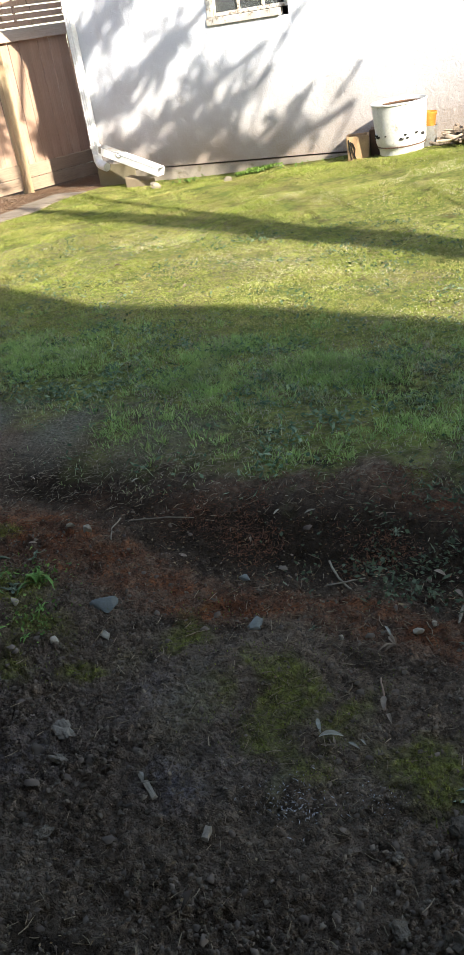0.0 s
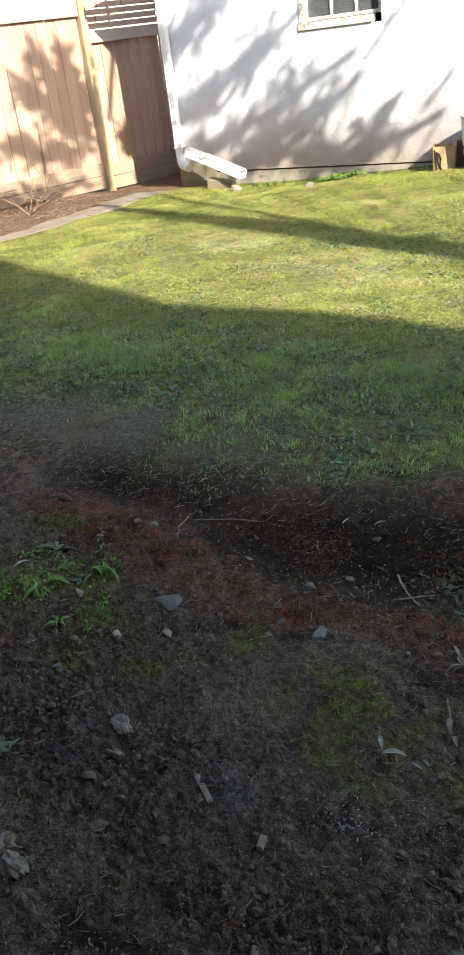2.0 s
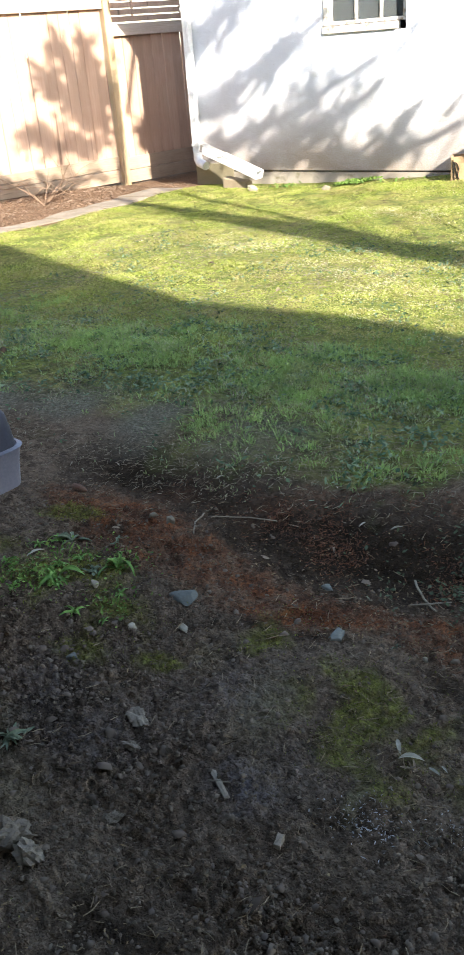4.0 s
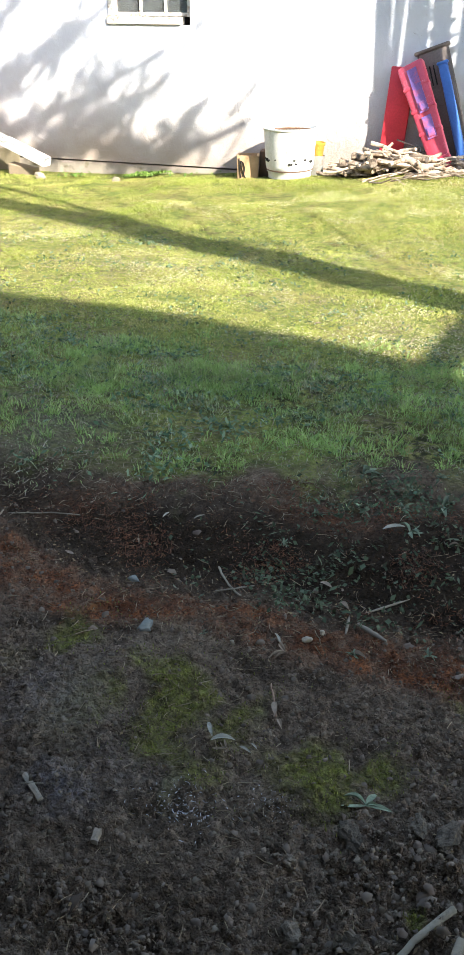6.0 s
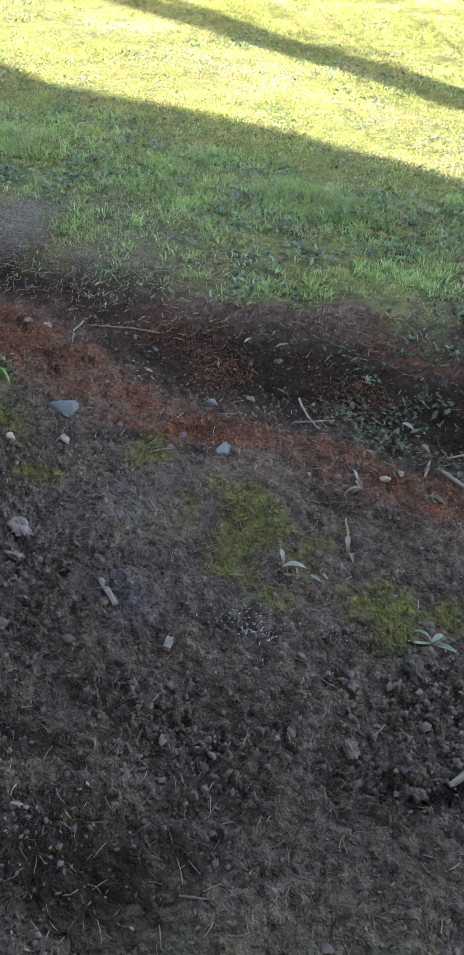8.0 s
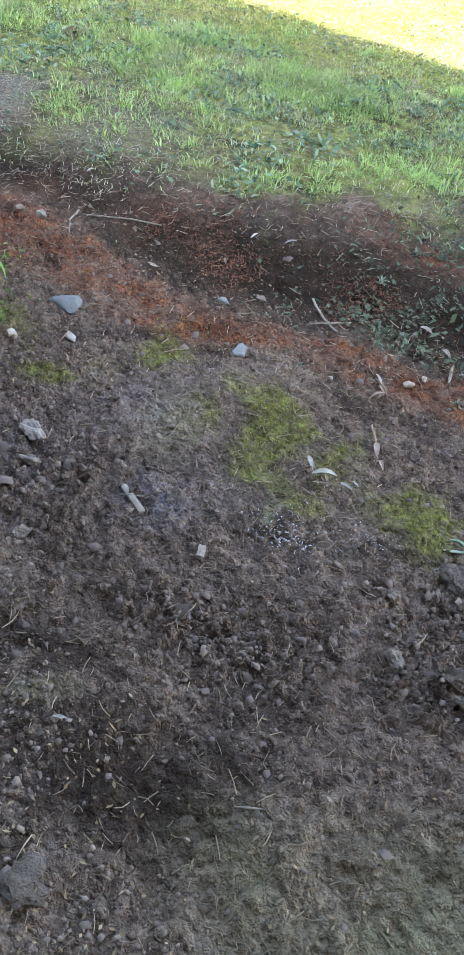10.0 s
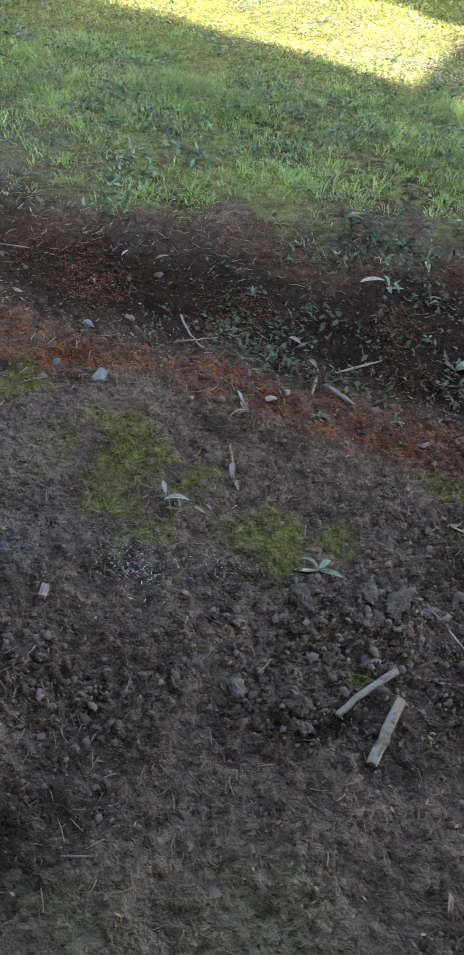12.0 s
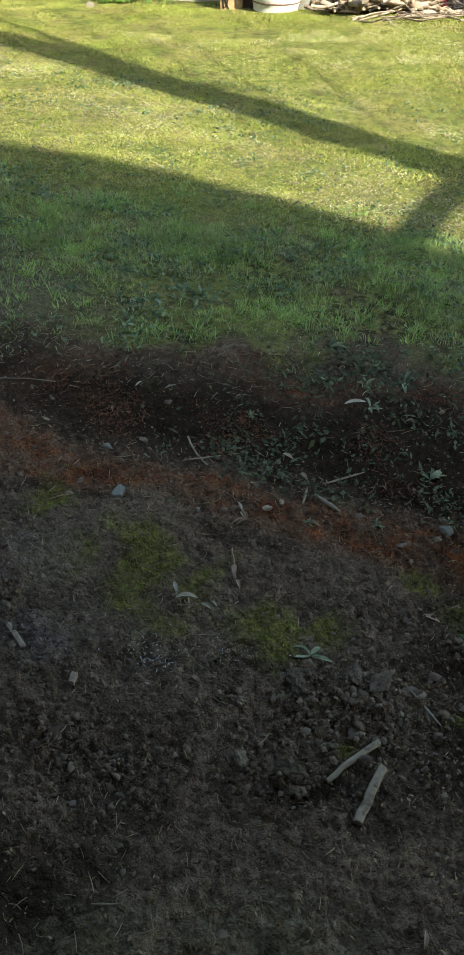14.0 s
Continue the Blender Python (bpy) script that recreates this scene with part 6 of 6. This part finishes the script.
def stick(name, pts, radii, label, material=M_STICK, category="stick", sides=10):
    rng = random.Random(len(label) + int(1000 * abs(pts[0][0])))
    full = []
    if len(pts) > 2:
        a, b = Vector(pts[0]), Vector(pts[-1])
        pts = [pts[0], tuple(a.lerp(Vector(pts[1]), 0.06)), *pts[1:-1], tuple(b.lerp(Vector(pts[-2]), 0.06)), pts[-1]]
    for a, b in zip(pts, pts[1:]):
        for q in range(3):
            t = q / 3
            full.append((a[0] + (b[0] - a[0]) * t, a[1] + (b[1] - a[1]) * t, a[2] + (b[2] - a[2]) * t))
    full.append(pts[-1])
    ground = sum(land_at(x, y) for x, y, z in full) / len(full)
    full = [(x + w * rng.uniform(-0.002, 0.002), y + w * rng.uniform(-0.002, 0.002), ground + z) for (x, y, z), w in zip(full, [0] * 3 + [1] * (len(full) - 6) + [0] * 3 if len(full) > 6 else [0] * len(full))]
    ends = (0.3, 0.85, 0.98) + (1.0,) * (len(full) - 6) + (0.98, 0.85, 0.3) if len(full) > 6 else (0.5, 1, 1, 0.5)
    rr = [(radii[0] + (radii[1] - radii[0]) * k / (len(full) - 1)) * e for k, e in zip(range(len(full)), ends)]
    ob = part(name, tube(full, rr, sides, True, None, 0.04, rng), material, None, smooth=50)
    return tagged(ob, label, category, "loose sticks")


stick("stick", [(0.098, 0.895, 0.013), (0.115, 0.97, 0.017), (0.132, 1.045, 0.015)], (0.0110, 0.0098), "pale thick weathered stick half sunk in soil")
stick("stick", [(0.015, 0.98, 0.006), (0.06, 1.045, 0.014), (0.115, 1.11, 0.018)], (0.006, 0.0085), "grey weathered stick with a dark knot")
stick("twig", [(-0.69, 2.12, 0.01), (-0.63, 2.03, 0.014), (-0.575, 1.985, 0.012)], (0.004, 0.003), "thin pale twig crossing another")
stick("twig", [(-0.66, 1.985, 0.012), (-0.60, 2.01, 0.018), (-0.55, 2.05, 0.012)], (0.003, 0.002), "thin pale twig crossing another")
stick("twig", [(-0.235, 1.87, 0.01), (-0.238, 1.95, 0.014)], (0.005, 0.004), "short pale twig in the hollow")
stick("twig", [(-0.21, 1.93, 0.01), (-0.12, 1.875, 0.012)], (0.008, 0.006), "flat pale splinter in the hollow", M_CHIP)
stick("twig", [(-0.345, 1.50, 0.006), (-0.375, 1.58, 0.012), (-0.385, 1.61, 0.008)], (0.0028, 0.002), "dark curved twig on soil", M_TWIG)
stick("twig", [(-0.20, 2.02, 0.01), (-0.08, 2.12, 0.018)], (0.004, 0.003), "thin dark twig in the hollow")


def wood_chip(x, y, turn, size, label, split):
    """A split piece of wood with torn ends."""
    rng = random.Random(int(900 + turn))
    n, w, h = size
    bm = bmesh.new()
    rows = [[bm.verts.new((n * (q / 4 - 0.5) + (rng.uniform(-split, split) if q in (0, 4) else 0), sy * w / 2 * rng.uniform(0.82, 1.1), z * h + rng.uniform(-0.0008, 0.0008))) for sy, z in ((-1, 0), (1, 0), (1, 1), (0.1, 1.15), (-1, 0.9))] for q in range(5)]
    for a, b in zip(rows, rows[1:]):
        for k in range(5):
            bm.faces.new((a[k], a[(k + 1) % 5], b[(k + 1) % 5], b[k]))
    bm.faces.new(rows[0][::-1])
    bm.faces.new(rows[-1])
    bmesh.ops.recalc_face_normals(bm, faces=bm.faces)
    tagged(part("wood_chip", bm, M_CHIP, None, at=pose(x, y, land_at(x, y) + 0.001, 4, -5, turn)), label, "wood chip", "loose sticks")


wood_chip(-0.820, 1.132, -38, (0.085, 0.014, 0.008), "bleached split wood chip", 0.008)
wood_chip(-0.620, 1.045, -82, (0.034, 0.016, 0.010), "short bleached block of wood", 0.003)
stick("twig", [(-0.85, 1.128, 0.005), (-0.77, 1.150, 0.008)], (0.0025, 0.0018), "pale straw crossing a wood chip")
stick("twig", [(-0.37, 0.575, 0.004), (-0.32, 0.59, 0.006)], (0.003, 0.002), "thin grey twig on soil")
stick("twig", [(0.15, 1.30, 0.006), (0.25, 1.20, 0.010)], (0.004, 0.003), "thin bent twig on soil")
stick("twig", [(-1.50, 2.20, 0.008), (-1.35, 2.25, 0.01), (-1.25, 2.27, 0.006)], (0.003, 0.002), "long thin brown twig by the lawn's edge")
stick("twig", [(-1.50, 2.18, 0.01), (-1.49, 2.10, 0.016), (-1.46, 2.04, 0.01)], (0.003, 0.002), "curved pale grass stalk")


def leaf_mesh(name, length, width, curl, fold, material):
    """A pointed leaf, curled along and folded across its rib."""
    bm = bmesh.new()
    rows = []
    for k in range(8):
        t = k / 7
        w = width * math.sin(math.pi * min(t * 0.92 + 0.06, 1.0)) ** 0.8 / 2
        z = curl * length * (4 * t * (1 - t))
        x = length * t
        rows.append([bm.verts.new((x, -w, z + fold * w)), bm.verts.new((x, 0, z)), bm.verts.new((x, w, z + fold * w))])
    for a, b in zip(rows, rows[1:]):
        for s in range(2):
            bm.faces.new((a[s], a[s + 1], b[s + 1], b[s]))
    low = [bm.verts.new(v.co - Vector((0, 0, 0.0012))) for r in rows for v in r]
    for k in range(7):
        for s in range(2):
            i = k * 3 + s
            bm.faces.new((low[i + 3], low[i + 4], low[i + 1], low[i]))
    return mesh_of(bm, name, material, 60)


LEAF_DEAD = [leaf_mesh("leaf", 0.06, 0.017, c, f, M_DEADLEAF) for c, f in ((0.12, 0.5), (0.22, 0.9), (-0.05, 0.3))]
LEAF_PALE = [leaf_mesh("leaf", 0.07, 0.015, c, f, M_PALELEAF) for c, f in ((0.10, 0.5), (0.2, 0.8))]
LEAF_WEED = [leaf_mesh("leaf", 0.075, 0.012, c, f, M_WEED) for c, f in ((0.18, 0.5), (0.28, 0.7))]
LEAF_GREY = [leaf_mesh("leaf", 0.075, 0.014, c, f, M_GREYWEED) for c, f in ((0.05, 0.6), (0.13, 0.8), (-0.04, 0.4))]

LEAF_DULL = [leaf_mesh("leaf", 0.075, 0.011, c, f, M_DEADLEAF) for c, f in ((0.12, 0.8), (0.03, 1.0))]


def dead_leaf(x, y, turn, size=1.0, meshes=LEAF_DEAD, label="curled dry brown leaf on soil"):
    k = int(abs(x * 1000 + turn)) % len(meshes)
    ob = part("fallen_leaf", meshes[k], None, None, at=pose(x, y, land_at(x, y) + 0.008, 8, -6, turn) @ Matrix.Scale(size, 4))
    return tagged(ob, label, "leaf", "fallen leaves")


for x, y, a, s, pale in ((-0.50, 1.435, -62, 0.75, 1), (-0.475, 1.375, 12, 0.85, 1), (-0.405, 1.385, -25, 0.5, 1), (-0.36, 1.545, -75, 0.9, 0), (-0.34, 1.50, -60, 0.6, 0), (-0.21, 2.45, 20, 1.1, 1), (-0.40, 1.77, 130, 0.55, 1), (-0.21, 1.79, -10, 0.8, 0), (0.17, 1.54, -20, 0.8, 0), (0.26, 0.68, 95, 0.55, 0), (-0.36, 2.14, -30, 0.8, 0), (-0.28, 2.05, -50, 0.8, 0), (-1.20, 2.05, -20, 0.7, 0),
                         (-1.62, 2.46, 60, 0.5, 1), (-0.97, 2.35, 70, 0.5, 1), (-0.86, 2.37, 40, 0.6, 1), (-0.60, 2.40, 20, 0.5, 0), (-0.42, 3.30, 0, 0.7, 0), (-1.95, 1.72, 60, 0.8, 1), (-1.75, 1.95, 10, 0.6, 0), (-1.0, 2.2, 120, 0.5, 0),
                         (0.05, 2.42, 200, 0.7, 0), (-0.72, 0.595, 10, 0.4, 1), (-0.38, 1.40, -40, 0.35, 1), (-2.3, 2.9, 30, 0.6, 0), (-1.9, 3.4, 80, 0.6, 0), (-1.2, 3.6, 10, 0.6, 0), (-0.9, 4.6, 30, 0.9, 0), (-2.6, 4.9, 70, 0.9, 0), (-3.5, 5.5, 10, 1.0, 0), (-1.3, 5.3, 140, 1.0, 0)):
    dead_leaf(x, y, a, s, LEAF_PALE if pale else LEAF_DEAD, "pale curled leaf lying on dark soil" if pale else "curled dry brown leaf on soil")


def weed(x, y, count, size, meshes, label, seed, rise=25):
    rng = random.Random(seed)
    w = thing("weed", label, "weed", pose(x, y, land_at(x, y) - 0.002), "weeds")
    count, size = round(count * 1.3), size * 0.8
    for k in range(count):
        turn = rng.uniform(0, 360) if rise < 10 else 360 * k / count + rng.uniform(-60, 60)
        part("leaf", meshes[k % len(meshes)], None, w, at=pose(0, 0, 0.003, rng.uniform(-30, 30), -rng.uniform(2, rise), turn) @ Matrix.Diagonal((size * rng.uniform(0.35, 0.85), size * rng.uniform(0.5, 1.1), size, 1)))
    return w


for k, (x, y, n, s, grey, rise) in enumerate(((-1.80, 1.71, 8, 0.9, 0, 30), (-1.66, 1.73, 9, 1.0, 1, 30), (-1.57, 1.52, 9, 1.0, 0, 30), (-1.39, 1.04, 9, 1.0, 1, 25), (-1.44, 0.98, 7, 0.8, 1, 20), (-1.69, 1.90, 7, 0.8, 1, 30), (-2.08, 1.60, 8, 1.0, 0, 35), (-1.95, 1.78, 7, 0.8, 0, 30),
                                              (-0.16, 2.64, 8, 0.9, 1, 25), (0.0, 1.86, 7, 0.6, 1, 20), (-0.20, 1.78, 7, 0.6, 1, 20),
                                              (0.30, 1.50, 10, 0.9, 0, 40), (0.36, 1.62, 8, 0.9, 0, 40), (-0.45, 2.50, 8, 0.8, 1, 30), (-0.52, 2.32, 8, 0.7, 1, 30), (-0.05, 2.92, 8, 0.9, 1, 30), (0.30, 2.55, 8, 0.9, 1, 30), (0.38, 2.1, 8, 0.8, 1, 30), (-0.62, 1.76, 5, 0.45, 1, 50), (-1.86, 1.55, 7, 0.7, 0, 30), (-1.72, 1.62, 8, 0.8, 0, 30), (-1.50, 1.66, 8, 0.7, 0, 30), (-1.90, 1.84, 8, 0.8, 0, 35), (-1.62, 1.80, 7, 0.7, 0, 30), (-1.46, 1.52, 6, 0.6, 0, 30), (-1.98, 1.66, 9, 0.9, 0, 35), (-1.76, 1.78, 8, 0.8, 0, 30))):
    weed(x, y, n, s, LEAF_GREY if grey else LEAF_WEED, "low grey-green weed rosette on dark soil" if grey else "bright green weed rosette among moss", 300 + k, rise)

for k, (x, y, n, s) in enumerate(((-0.12, 2.47, 5, 1.5), (-0.38, 1.745, 3, 1.3), (-0.43, 1.36, 3, 0.8), (-0.09, 1.305, 4, 1.3), (0.13, 2.17, 6, 1.5), (-0.03, 2.72, 5, 1.6), (-0.34, 2.86, 5, 1.5), (-1.60, 1.78, 7, 1.8), (-1.76, 1.66, 8, 1.9), (-1.86, 1.86, 6, 1.8), (-1.40, 1.02, 6, 1.7))):
    weed(x, y, n, s, (LEAF_DULL if k in (1, 2) else LEAF_GREY) if k not in (7, 8) else LEAF_WEED, "long-leaved grey-green weed rosette on soil" if k not in (7, 8) else "lush bright green weed among moss", 500 + k, 9)


def cone(x, y, turn, size, label):
    """A spruce cone: rows of overlapping scales round a spindle."""
    c = thing("conifer_cone", label, "cone", pose(x, y, land_at(x, y) + size * 0.2, 90, 0, turn), "conifer cones")
    bm = lathe([(0.0005, 0), (0.16 * size, 0.1 * size), (0.2 * size, 0.4 * size), (0.13 * size, 0.8 * size), (0.0005, size)], 10)
    part("core", bm, M_RUST, c)
    scales = bmesh.new()
    for row in range(9):
        z, r = size * (0.08 + row * 0.1), size * 0.22 * math.sin(math.pi * (0.18 + 0.72 * row / 9))
        for q in range(8):
            a = math.tau * (q + 0.5 * (row % 2)) / 8
            u, w = Vector((math.cos(a), math.sin(a), 0)), Vector((-math.sin(a), math.cos(a), 0))
            p = u * r + Vector((0, 0, z))
            v = [scales.verts.new(e) for e in (p - w * r * 0.35, p + w * r * 0.35, p + u * r * 0.35 + Vector((0, 0, size * 0.09)))]
            scales.faces.new(v)
    part("scales", scales, M_BARK, c, "open brown scales")


cone(-2.12, 2.18, 80, 0.085, "grey-brown conifer cone lying by the lawn's edge")
cone(-3.60, 3.36, 30, 0.075, "dark conifer cone lying on thin grass")


def bare_shrub():
    rng = random.Random(12)
    s = thing("bare_shrub", "leafless arching shrub stems in the bed", "shrub", pose(-7.02, 7.62, land_at(-7.02, 7.62)))
    for k in range(7):
        a, n = rng.uniform(-0.6, 3.6), rng.uniform(0.4, 0.9)
        w = Vector((math.cos(a), math.sin(a), 0))
        pts = [w * n * t + Vector((0, 0, (0.9 * t - 0.95 * t * t * rng.uniform(0.4, 1.0)) * n)) for t in (0, 0.2, 0.45, 0.7, 1.0)]
        part("stem", tube(pts, [0.006, 0.005, 0.004, 0.003, 0.002], 5), M_TWIG, s)
        for q in range(3):
            p = pts[rng.randrange(1, 4)]
            e = p + Vector((rng.uniform(-0.25, 0.25), rng.uniform(-0.25, 0.25), rng.uniform(0.0, 0.3)))
            part("twig", tube([p, p.lerp(e, 0.5) + Vector((0, 0, 0.02)), e], [0.004, 0.003, 0.002], 4), M_TWIG, s)


bare_shrub()
